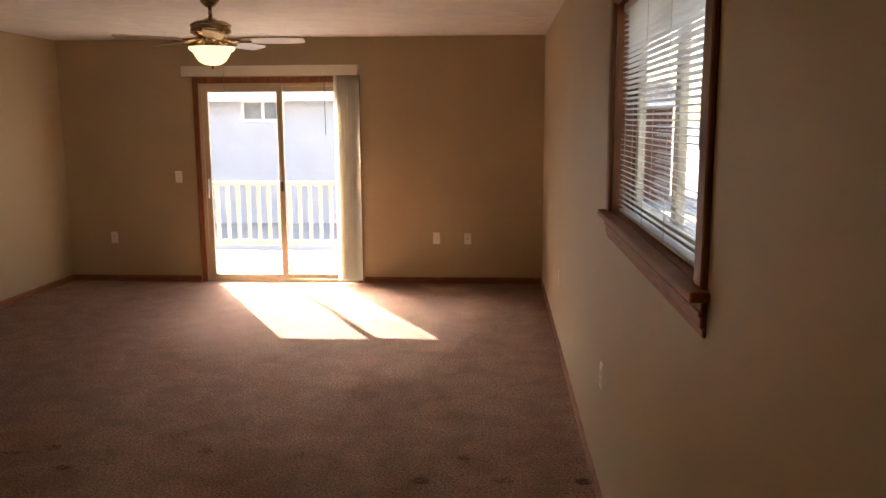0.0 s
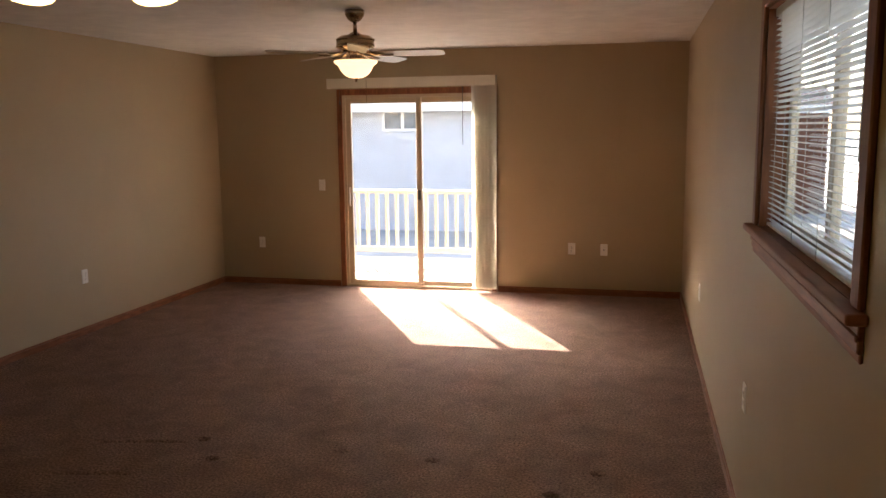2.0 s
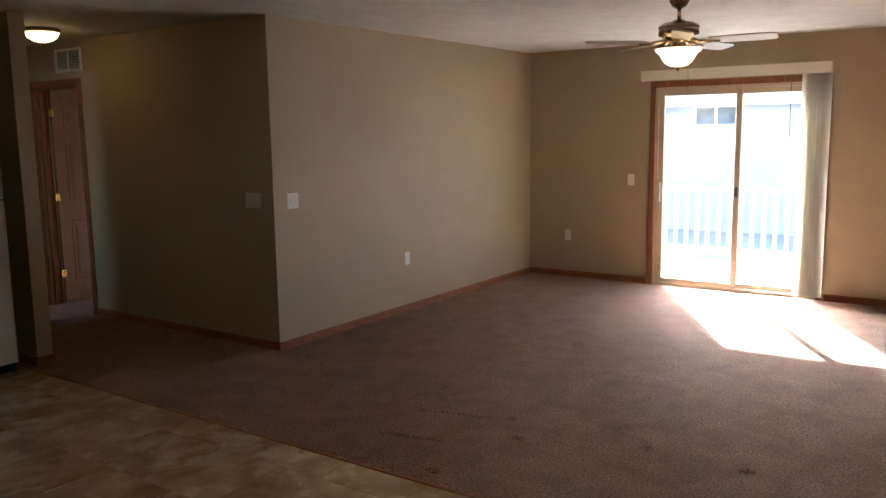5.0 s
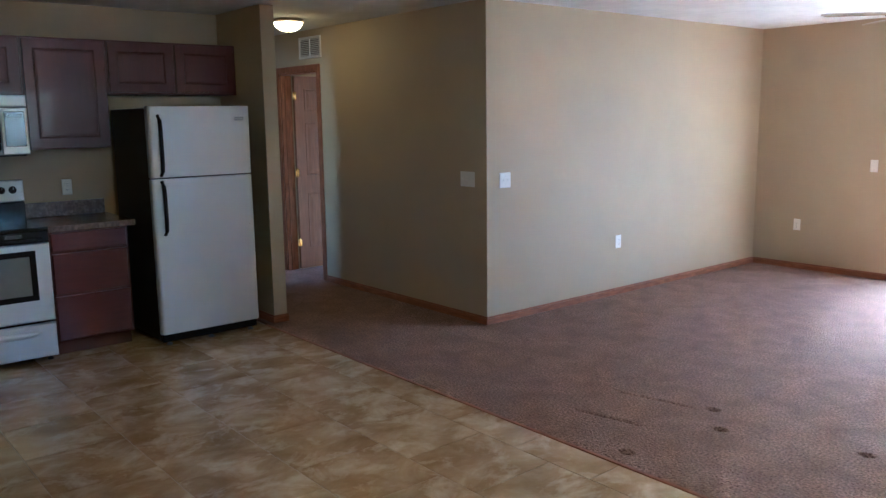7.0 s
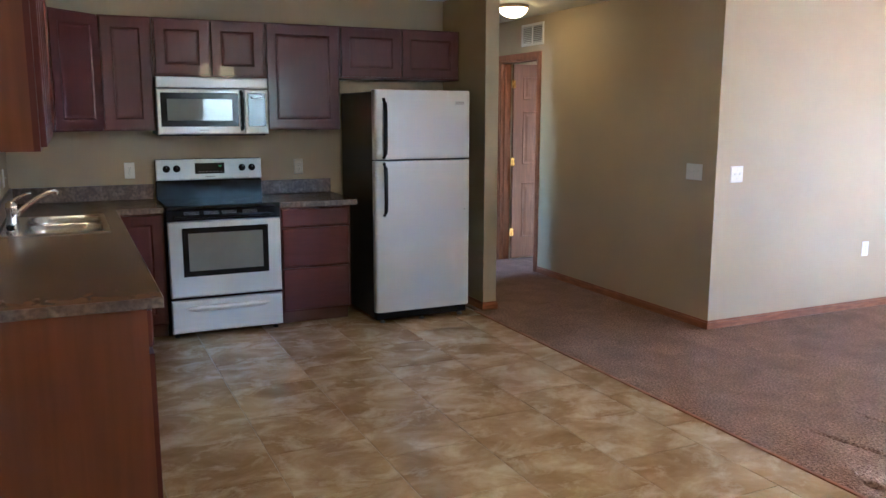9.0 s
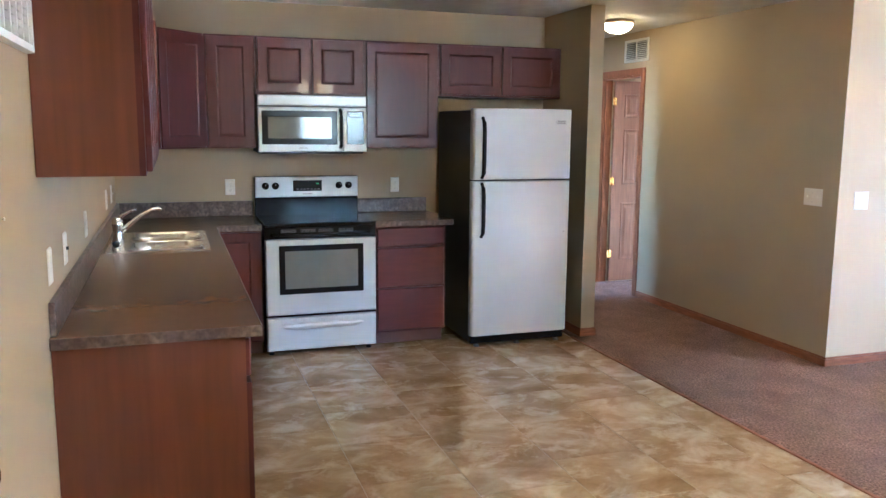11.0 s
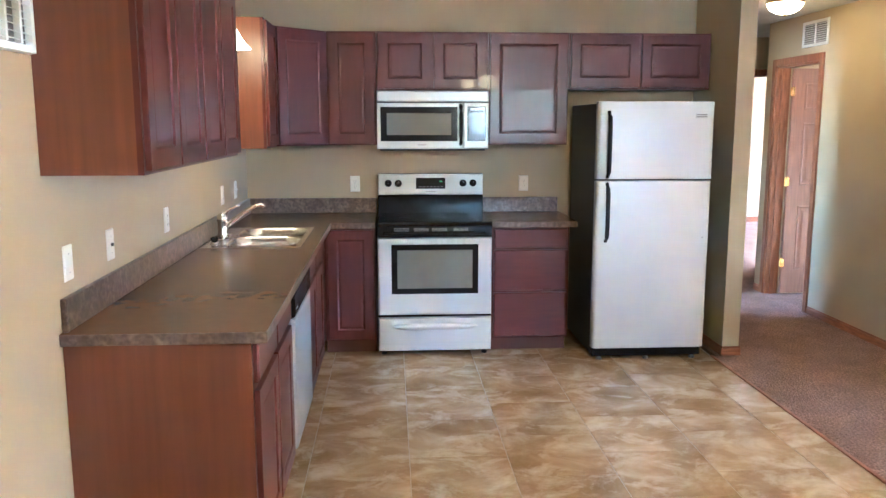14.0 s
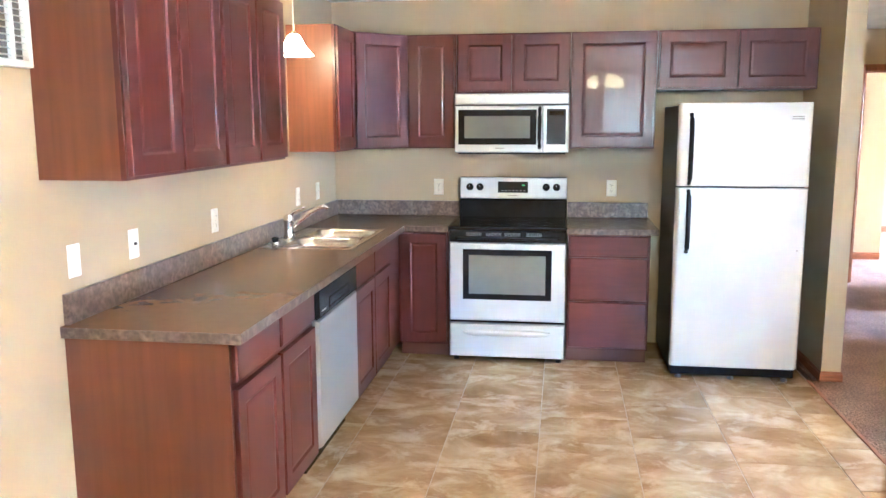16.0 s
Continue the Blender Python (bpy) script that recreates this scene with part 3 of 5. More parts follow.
# ---- east window with its blind ----
def east_window():
    ob = tagged(new("window_1"), "sliding window in stained oak trim behind a white blind", kind="structure")
    ob.matrix_world = pose(EAST, WIN_Y0, WIN_Z0, 0, 0, 90)      # local x north along the wall, y into the room
    w, h = WIN_Y1 - WIN_Y0, WIN_Z1 - WIN_Z0
    bm = bmesh.new()
    c = 0.062
    for x0, x1, z0, z1 in ((-c, 0.003, 0.004, h + c), (w - 0.003, w + c, 0.004, h + c), (0.003, w - 0.003, h - 0.003, h + c)):
        box(bm, (x0, 0.0, z0), (x1, 0.016, z1), 0.004)
    part("casing", bm, OAK, ob)
    bm = bmesh.new()
    for x0, x1, z0, z1 in ((0.0, 0.012, 0.0, h), (w - 0.012, w, 0.0, h), (0.012, w - 0.012, h - 0.012, h)):
        box(bm, (x0, -0.085, z0), (x1, 0.0, z1))
    part("jamb", bm, OAK, ob)
    part("window_sill", box(one((-0.09, -0.0, -0.022), (w + 0.09, 0.045, 0.003), 0.006, 2), (0.001, -0.085, -0.0), (w - 0.001, 0.0, 0.0028)), OAK_H, ob, "stained oak stool with rounded nose")
    bm = bmesh.new()
    box(bm, (-c - 0.004, 0, -0.085), (w + c + 0.004, 0.014, -0.022), 0.003)
    box(bm, (-c - 0.004, 0, -0.105), (w + c + 0.004, 0.009, -0.085), 0.003)
    box(bm, (-c - 0.004, 0.0, -0.060), (w + c + 0.004, 0.019, -0.045), 0.003)
    part("apron", bm, OAK_H, ob, "moulded oak apron under the stool")
    bm = bmesh.new()
    for x0, x1, z0, z1 in ((0.012, 0.05, 0.003, h - 0.012), (w - 0.05, w - 0.012, 0.003, h - 0.012), (0.05, w - 0.05, h - 0.05, h - 0.012), (0.05, w - 0.05, 0.003, 0.045), (w / 2 - 0.03, w / 2 + 0.03, 0.045, h - 0.05)):
        box(bm, (x0, -0.118, z0), (x1, -0.086, z1), 0.002)
    part("window_frame", bm, VINYL, ob, "almond vinyl window frame")
    for x0, x1 in ((0.046, w / 2 - 0.026), (w / 2 + 0.026, w - 0.046)):
        pane = part("pane", one((x0, -0.104, 0.041), (x1, -0.100, h - 0.046)), PANE, ob)
        pane.visible_shadow = False
    return ob


east_window()


def mini_blind():
    w, h = WIN_Y1 - WIN_Y0 - 0.04, WIN_Z1 - WIN_Z0 - 0.012
    ob = thing("window_blind", pose(EAST + 0.036, WIN_Y0 + 0.02, WIN_Z0 + 0.003, 0, 0, 90), "white horizontal mini blind lowered with open slats", "blind")
    part("head_rail", one((0.002, -0.014, h - 0.032), (w - 0.002, 0.014, h - 0.002), 0.002), SLAT, ob)
    part("bottom_rail", one((0.002, -0.012, 0.004), (w - 0.002, 0.012, 0.016), 0.003), SLAT, ob)
    bm = bmesh.new()
    tilt = radians(14)
    lo = []
    for j in range(5):
        u = -1 + j / 2
        y, z = 0.0125 * u, 0.0022 * (1 - u * u)
        y, z = y * math.cos(tilt) - z * math.sin(tilt), y * math.sin(tilt) + z * math.cos(tilt)
        lo.append([bm.verts.new((x, y, z)) for x in (0.004, w - 0.004)])
    for a, b in zip(lo, lo[1:]):
        bm.faces.new((a[0], a[1], b[1], b[0])).smooth = True
    first = part("slat", bm, SLAT, ob)
    first.location = (0, 0, 0.028)
    n = int((h - 0.07) / 0.0195)
    for k in range(1, n + 1):
        s = new("slat", first.data)
        s.parent, s.location = ob, (0, 0, 0.028 + 0.0195 * k)
        s.rotation_euler = (radians(1.5 * math.sin(k * 2.3)), 0, 0)
    for x in (0.12, w * 0.37, w * 0.63, w - 0.12):
        part("ladder_cord", tube(bmesh.new(), [(x, 0.0135, 0.01), (x, 0.0135, h - 0.03)], 0.0009, 5), CORD, ob)
        part("ladder_cord", tube(bmesh.new(), [(x, -0.0135, 0.01), (x, -0.0135, h - 0.03)], 0.0009, 5), CORD, ob)
    part("tilt_wand", tube(bmesh.new(), [(0.10, 0.02, h - 0.03), (0.102, 0.022, h - 0.5)], 0.003, 6), PRINT, ob)
    return ob


mini_blind()

# ---- wall plates ----
def wall_plate(m, kind_of, label, group=""):
    """Local x along the wall, y out of it; the middle at the origin."""
    gang = {"double_switch": 2, "triple_switch": 3}.get(kind_of, 1)
    hw = (0.035, 0.058, 0.081)[gang - 1]
    name = "wall_outlet" if kind_of == "outlet" else "blank_plate" if kind_of == "blank" else "light_switch"
    ob = thing(name, m, label, "outlet" if kind_of == "outlet" else "switch", group)
    part("plate", rings(bmesh.new(), -hw, -0.0575, hw, 0.0575, [(0, 0.0012), (0.0025, 0.005), (0.006, 0.0062)], back=0.0), WHITE, ob)
    if kind_of == "outlet":
        for z in (-0.0195, 0.0195):
            rec = part("receptacle", rings(bmesh.new(), -0.0165, z - 0.0145, 0.0165, z + 0.0145, [(0, 0.0062), (0.001, 0.0085), (0.003, 0.009)]), WHITE, ob)
            bm = bmesh.new()
            box(bm, (-0.0075, 0.009, z - 0.003), (-0.0055, 0.0094, z + 0.006))
            box(bm, (0.0055, 0.009, z - 0.002), (0.0075, 0.0094, z + 0.006))
            box(bm, (-0.0022, 0.009, z - 0.0105), (0.0022, 0.0094, z - 0.0065))
            part("slots", bm, SLOT, rec)
    elif kind_of == "jack":
        part("jack", lathe(bmesh.new(), [(0.007, 0.006), (0.006, 0.014)], 10, axis="y"), SLOT, ob)
    elif kind_of != "blank":
        for x in ((0,), (-0.023, 0.023), (-0.046, 0.0, 0.046))[gang - 1]:
            bm = bmesh.new()
            box(bm, (x - 0.005, 0.0062, -0.012), (x + 0.005, 0.0075, 0.012))
            box(bm, (x - 0.004, 0.0062, -0.002), (x + 0.004, 0.016, 0.008), 0.001)
            part("toggle", bm, WHITE, ob)
    for z in ((0.0,) if kind_of == "outlet" else (-0.030, 0.030)):
        part("screw", lathe(bmesh.new(), [(0.003, 0.0062), (0.0028, 0.0072)], 10, (0, 0, z), "y"), PRINT, ob)
    return ob


S_ROT, N_ROT, E_ROT, W_ROT = 0, 180, 90, -90        # walls that face +y, -y, -x, +x
for x, y, z, r, k, lab in (
        (-2.974, SOUTH, 1.116, S_ROT, "blank", "blank white wall plate above the counter"),
        (-3.369, SOUTH, 1.116, S_ROT, "jack", "white switch plate with a dark centre above the counter"),
        (-4.123, SOUTH, 1.116, S_ROT, "outlet", "white duplex outlet above the counter"),
        (-5.376, SOUTH, 1.116, S_ROT, "outlet", "white duplex outlet beside the sink"),
        (-5.80, SOUTH, 1.116, S_ROT, "switch", "white switch in the kitchen corner"),
        (KITCHEN, 0.003, 1.116, W_ROT, "outlet", "white duplex outlet beside the range"),
        (KITCHEN, 1.242, 1.116, W_ROT, "outlet", "white duplex outlet beside the range"),
        (-3.848, NORTH, 0.454, N_ROT, "outlet", "white duplex outlet low on the tan wall"),
        (-0.517, NORTH, 0.461, N_ROT, "outlet", "white duplex outlet low on the tan wall"),
        (-0.203, NORTH, 0.457, N_ROT, "jack", "white cable jack plate low on the wall"),
        (-3.135, NORTH, 1.077, N_ROT, "switch", "white light switch beside the patio door"),
        (WEST, 5.273, 0.478, W_ROT, "outlet", "white duplex outlet low on the tan wall"),
        (WEST, 3.875, 1.106, W_ROT, "double_switch", "white double light switch near the hall corner"),
        (-4.533, HALL_N, 1.115, N_ROT, "triple_switch", "white triple light switch in the hall"),
        (EAST, 5.40, 0.50, E_ROT, "outlet", "white duplex outlet low on the tan wall"),
        (EAST, 2.98, 0.55, E_ROT, "outlet", "white duplex outlet under the window")):
    wall_plate(pose(x, y, z, 0, 0, r), k, lab, "wall plates")

# ---- grilles ----
def grille(name, m, w, h, label, bars, vertical=False, mid=True, proud=0.012):
    ob = thing(name, m, label, "vent")
    # flat dark sheet on the wall; its colour stands in for the duct's shade
    part("backing", one((0.01, 0.0005, 0.01), (w - 0.01, 0.002, h - 0.01)), DUCT, ob, "flat dark sheet standing in for the shaded duct")
    part("frame", rings(bmesh.new(), 0, 0, w, h, [(0, 0.001), (0.003, proud), (0.022, proud), (0.026, 0.003)], cap=False), WHITE_METAL, ob)
    for k in range(bars):
        bm = bmesh.new()
        u = 0.026 + (k + 0.5) * ((w if vertical else h) - 0.052) / bars
        if vertical:
            box(bm, (u - 0.003, 0.003, 0.026), (u + 0.003, proud - 0.002, h - 0.026))
        else:
            vs = [bm.verts.new(p) for p in ((0.026, 0.003, u + 0.004), (w - 0.026, 0.003, u + 0.004), (w - 0.026, proud - 0.002, u - 0.004), (0.026, proud - 0.002, u - 0.004))]
            bm.faces.new(vs)
            bmesh.ops.solidify(bm, geom=list(bm.faces), thickness=0.0012)
        part("slat", bm, WHITE_METAL, ob)
    if mid:
        n = 1 if mid is True else mid
        for k in range(n):
            u = w * (k + 1) / (n + 1)
            part("mullion", one((u - 0.006, 0.003, 0.024), (u + 0.006, proud, h - 0.024)), WHITE_METAL, ob)
    return ob


grille("hall_vent", pose(-6.60, HALL_N, 2.165, 0, 0, 180), 0.40, 0.205, "white supply register above the hall door", 9)
grille("return_air_grille", pose(-2.815, SOUTH, 1.755), 0.53, 0.53, "white louvred return air grille on the kitchen wall", 24, mid=5, proud=0.022)
for x, z in ((-2.33, 1.60), (-2.30, 1.34)):
    solid("wall_nail", lathe(bmesh.new(), [(0.002, SOUTH - 0.01), (0.002, SOUTH + 0.003), (0.005, SOUTH + 0.003), (0.004, SOUTH + 0.006)], 10, (x, 0, z), "y"), WHITE,
          "small pale nail in the tan kitchen wall", "nail", "nails in the wall")

# ---- lamps ----
def ceiling_fan():
    ob = thing("ceiling_fan", pose(-1.755, 4.83, TOP), "five-blade antique nickel ceiling fan with lit alabaster bowl", "fan")
    part("canopy", lathe(bmesh.new(), [(0.062, 0.0), (0.066, -0.012), (0.062, -0.035), (0.045, -0.062), (0.022, -0.078)], 28), NICKEL, ob)
    part("downrod", lathe(bmesh.new(), [(0.013, -0.075), (0.013, -0.16)], 14), NICKEL, ob)
    motor = part("motor_housing", lathe(bmesh.new(), [(0.03, -0.145), (0.045, -0.158), (0.10, -0.168), (0.124, -0.185), (0.127, -0.225), (0.122, -0.245), (0.085, -0.258), (0.06, -0.262)], 32), NICKEL, ob)
    for z in (-0.192, -0.236):
        part("band", lathe(bmesh.new(), [(0.122, z - 0.005), (0.129, z - 0.003), (0.129, z + 0.003), (0.122, z + 0.005)], 32), NICKEL, motor)
    part("switch_housing", lathe(bmesh.new(), [(0.055, -0.262), (0.058, -0.285), (0.05, -0.315), (0.085, -0.325), (0.09, -0.335)], 28), NICKEL, ob)
    part("light_bowl", lathe(bmesh.new(), [(0.143, -0.328), (0.147, -0.335), (0.138, -0.347), (0.117, -0.362), (0.104, -0.388), (0.085, -0.416), (0.05, -0.437), (0.012, -0.442)], 32), SHADE_F, ob, "lit alabaster glass bowl")
    part("finial", lathe(bmesh.new(), [(0.012, -0.440), (0.014, -0.448), (0.006, -0.455), (0.008, -0.462), (0.002, -0.468)], 12), NICKEL, ob)
    part("pull_chain", tube(bmesh.new(), [(0.05, 0.05, -0.31), (0.052, 0.052, -0.60)], 0.0014, 5), SATIN, ob)
    for k in range(5):
        a = radians(3 + 72 * k)
        turn = Matrix.Rotation(a, 4, "Z")
        bm = bmesh.new()
        outline = [(0.20, -0.050), (0.30, -0.060), (0.50, -0.064), (0.575, -0.058), (0.60, -0.04), (0.60, 0.04), (0.575, 0.058), (0.50, 0.064), (0.30, 0.060), (0.20, 0.050)]
        tilt = Matrix.Rotation(radians(-12), 4, "X")
        top = [bm.verts.new(turn @ (Matrix.Translation((0, 0, -0.285)) @ tilt @ Vector((x, y, 0.0035)))) for x, y in outline]
        low = [bm.verts.new(turn @ (Matrix.Translation((0, 0, -0.285)) @ tilt @ Vector((x, y, -0.0035)))) for x, y in outline]
        bm.faces.new(top)
        bm.faces.new(low[::-1])
        for j in range(len(outline)):
            bm.faces.new((top[j], low[j], low[(j + 1) % len(outline)], top[(j + 1) % len(outline)]))
        blade = part("blade", bm, BLADE, ob, "pale wood fan blade")
        bm = bmesh.new()
        tube(bm, [turn @ Vector(p) for p in ((0.06, 0, -0.262), (0.12, 0.01, -0.285), (0.18, 0.012, -0.292), (0.26, 0.0, -0.293))], [0.012, 0.010, 0.011, 0.007], 8)
        tube(bm, [turn @ Vector(p) for p in ((0.13, -0.012, -0.288), (0.19, -0.03, -0.294), (0.245, -0.028, -0.297))], 0.006, 6)
        part("blade_iron", bm, NICKEL, blade, "ornate nickel blade bracket")
    return ob


ceiling_fan()


def dining_light():
    ob = thing("dining_light", pose(-1.258, 1.413, TOP), "three-light nickel ceiling fixture with lit frosted shades", "lamp")
    part("canopy", lathe(bmesh.new(), [(0.07, 0), (0.07, -0.012), (0.05, -0.03), (0.018, -0.042)], 24), NICKEL, ob)
    part("stem", lathe(bmesh.new(), [(0.010, -0.04), (0.010, -0.286), (0.030, -0.306), (0.034, -0.336), (0.018, -0.361), (0.008, -0.386), (0.014, -0.406), (0.010, -0.426), (0.003, -0.436)], 16), NICKEL, ob)
    for k in range(3):
        a = radians(50.5 + 120 * k)
        d = Vector((math.cos(a), math.sin(a), 0))
        arm = part("arm", tube(bmesh.new(), [d * 0.03 + Vector((0, 0, -0.326)), d * 0.08 + Vector((0, 0, -0.351)), d * 0.13 + Vector((0, 0, -0.331)), d * 0.16 + Vector((0, 0, -0.296))], 0.008, 8), NICKEL, ob)
        bm = lathe(bmesh.new(), [(0.024, 0.0), (0.032, -0.02), (0.050, -0.045), (0.066, -0.080), (0.073, -0.115), (0.070, -0.138), (0.056, -0.156), (0.034, -0.166), (0.010, -0.169)], 24)
        place = Matrix.Translation(d * 0.16 + Vector((0, 0, -0.291))) @ Matrix.Rotation(radians(-10), 4, Vector((0, 0, 1)).cross(d))
        for v in bm.verts:
            v.co = place @ v.co
        part("shade", bm, SHADE, arm, "lit frosted rounded shade")
    return ob


dining_light()


def hall_light():
    ob = thing("hall_ceiling_light", pose(-6.18, 3.11, TOP), "flush ceiling light with lit dome and nickel rim", "lamp")
    part("pan", lathe(bmesh.new(), [(0.117, 0.0), (0.131, -0.006), (0.134, -0.022), (0.127, -0.032)], 32), NICKEL, ob)
    part("dome", lathe(bmesh.new(), [(0.124, -0.030), (0.118, -0.050), (0.100, -0.075), (0.065, -0.096), (0.03, -0.105), (0.008, -0.106)], 32), SHADE_H, ob, "lit frosted glass dome")
    part("finial", lathe(bmesh.new(), [(0.008, -0.105), (0.010, -0.112), (0.002, -0.122)], 10), NICKEL, ob)
    return ob


hall_light()


def sink_pendant():
    ob = thing("pendant_lamp", pose(-4.84, -0.585, TOP), "small pendant lamp with lit frosted bell shade over the sink", "lamp")
    part("canopy", lathe(bmesh.new(), [(0.055, 0), (0.055, -0.01), (0.03, -0.025), (0.008, -0.03)], 20), NICKEL, ob)
    part("cord", tube(bmesh.new(), [(0, 0, -0.028), (0, 0, -0.36)], 0.0035, 6), CORD, ob)
    part("socket", lathe(bmesh.new(), [(0.010, -0.355), (0.020, -0.37), (0.020, -0.395)], 14), NICKEL, ob)
    part("shade", lathe(bmesh.new(), [(0.022, -0.370), (0.034, -0.380), (0.046, -0.402), (0.060, -0.430), (0.088, -0.465), (0.108, -0.485), (0.104, -0.485), (0.078, -0.462), (0.04, -0.41), (0.004, -0.40)], 28, cap=False), SHADE_P, ob, "lit frosted bell shade")
    return ob


sink_pendant()

# ---- cabinets ----
def raised_door(name, x0, z0, x1, z1, y, parent, material=CHERRY, panel=CHERRY_P, stile=0.074):
    """A raised-panel door or front, lying on the plane y and facing +y."""
    d = part(name, rings(bmesh.new(), x0, z0, x1, z1, [(0, y + 0.017), (0.002, y + 0.019), (stile - 0.012, y + 0.019), (stile - 0.010, y + 0.0185), (stile - 0.002, y + 0.0126), (stile + 0.001, y + 0.0122)], back=y + 0.0005, cap=False), material, parent)
    part("panel", rings(bmesh.new(), x0 + stile, z0 + stile, x1 - stile, z1 - stile, [(0.0, y + 0.0118), (0.002, y + 0.0120), (0.012, y + 0.0140), (0.016, y + 0.0142)], back=y + 0.002), panel, d)
    return d


def slab_front(name, x0, z0, x1, z1, y, parent):
    return part(name, rings(bmesh.new(), x0, z0, x1, z1, [(0, y + 0.013), (0.006, y + 0.019), (0.012, y + 0.0192)], back=y + 0.0005), CHERRY_H, parent)


def face_frame(w, z0, z1, d, uprights=(), rails=(), s=0.038):
    bm = bmesh.new()
    for x0, x1 in [(0, s), (w - s, w)] + [(u - s / 2, u + s / 2) for u in uprights]:
        box(bm, (x0, d - 0.019, z0), (x1, d, z1))
    for a, b in [(z0, z0 + s), (z1 - s, z1)] + [(r - s / 2, r + s / 2) for r in rails]:
        box(bm, (s, d - 0.0185, a), (w - s, d - 0.0005, b))
    return bm


def upper_cabinet(m, w, h, doors, label, d=0.305):
    ob = thing("wall_cabinet", m, label, "cabinet", "wall cabinets")
    part("body", one((0.0005, 0.002, 0), (w - 0.0005, d - 0.019, h)), SIDE, ob, "reddish cherry cabinet box")
    part("face_frame", face_frame(w, 0, h, d, [w / 2] if doors == 2 else []), CHERRY, ob)
    gap = 0.013
    for k in range(doors):
        x0 = gap + k * (w / doors) - (0.004 if k else 0)
        x1 = (k + 1) * w / doors - gap + (0.004 if k + 1 < doors else 0)
        raised_door("cabinet_door", x0, gap, x1, h - gap, d, ob)
    return ob


UP0, UP1 = 1.405, 2.165
UH = UP1 - UP0
upper_cabinet(pose(-3.565, SOUTH, UP0), 0.745, UH, 2, "dark cherry two-door wall cabinet with reddish end panel")
upper_cabinet(pose(-4.305, SOUTH, UP0), 0.738, UH, 2, "dark cherry two-door wall cabinet beside the sink gap")
upper_cabinet(pose(-5.648, SOUTH, UP0), 0.408, UH, 1, "dark cherry single-door wall cabinet past the sink")
upper_cabinet(pose(KITCHEN, 0.172, UP0, 0, 0, -90), 0.334, UH, 1, "narrow dark cherry wall cabinet beside the microwave")
upper_cabinet(pose(KITCHEN, 0.935, 1.774, 0, 0, -90), 0.760, UP1 - 1.774, 2, "short dark cherry cabinet above the microwave")
upper_cabinet(pose(KITCHEN, 1.492, UP0, 0, 0, -90), 0.555, UH, 1, "wide single-door dark cherry wall cabinet")
upper_cabinet(pose(KITCHEN, 2.488, 1.785, 0, 0, -90), 0.994, UP1 - 1.785, 2, "short dark cherry cabinet above the refrigerator")


def corner_upper():
    ob = thing("corner_wall_cabinet", pose(KITCHEN, SOUTH, UP0), "diagonal dark cherry corner wall cabinet", "cabinet", "wall cabinets")
    s, d = 0.607, 0.305
    bm = bmesh.new()
    base = [bm.verts.new((x, y, 0)) for x, y in ((0.002, 0.002), (s, 0.002), (s, d - 0.012), (d - 0.012, s), (0.002, s))]
    f = bm.faces.new(base)
    up = bmesh.ops.extrude_face_region(bm, geom=[f])
    for v in up["geom"]:
        if isinstance(v, bmesh.types.BMVert):
            v.co.z = UH
    part("body", bm, CHERRY, ob)
    w = math.hypot(s - d, s - d)
    inner = pose(d - 0.008, s + 0.004, 0, 0, 0, -45)
    door = raised_door("cabinet_door", 0.012, 0.013, w - 0.012, UH - 0.013, 0.0, ob)
    door.matrix_local = inner
    return ob


corner_upper()

BASE_D = 0.588


def base_cabinet(m, w, fronts, label, end=None, uprights=(), rails=()):
    """fronts: (kind, x0, z0, x1, z1)."""
    ob = thing("base_cabinet", m, label, "cabinet", "base cabinets")
    part("body", one((0.001, 0.002, 0.10), (w - (0.0 if end else 0.001), BASE_D - 0.019, 0.868)), SIDE, ob, "reddish cherry cabinet box")
    part("face_frame", face_frame(w, 0.10, 0.868, BASE_D, uprights, rails), CHERRY, ob)
    part("toe_kick", one((0.001, 0.01, 0.0), (w - 0.001, BASE_D - 0.075, 0.10)), TOE, ob)
    for k, x0, z0, x1, z1 in fronts:
        if k == "door":
            raised_door("cabinet_door", x0, z0, x1, z1, BASE_D, ob)
        else:
            slab_front("drawer_front", x0, z0, x1, z1, BASE_D, ob)
    return ob


run_end = base_cabinet(pose(-3.775, SOUTH, 0), 0.882, [("drawer", 0.013, 0.725, 0.429, 0.855), ("drawer", 0.453, 0.725, 0.869, 0.855), ("door", 0.013, 0.113, 0.429, 0.70), ("door", 0.453, 0.113, 0.869, 0.70)],
             "dark cherry base cabinet with two drawers and two doors", uprights=[0.441], rails=[0.712])
part("end_panel", box(one((0.8825, 0.002, 0.0), (0.888, BASE_D - 0.075, 0.868)), (0.8826, BASE_D - 0.075, 0.10), (0.8881, BASE_D, 0.868)), SIDE, run_end, "reddish cherry end panel")
base_cabinet(pose(-5.36, SOUTH, 0), 0.90, [("drawer", 0.013, 0.725, 0.445, 0.855), ("drawer", 0.455, 0.725, 0.887, 0.855), ("door", 0.013, 0.113, 0.445, 0.70), ("door", 0.455, 0.113, 0.887, 0.70)],
             "dark cherry sink base cabinet with two doors", rails=[0.712])
base_cabinet(pose(KITCHEN, 0.158, 0, 0, 0, -90), 0.34, [("door", 0.013, 0.113, 0.32, 0.855)], "dark cherry corner base cabinet door beside the range")
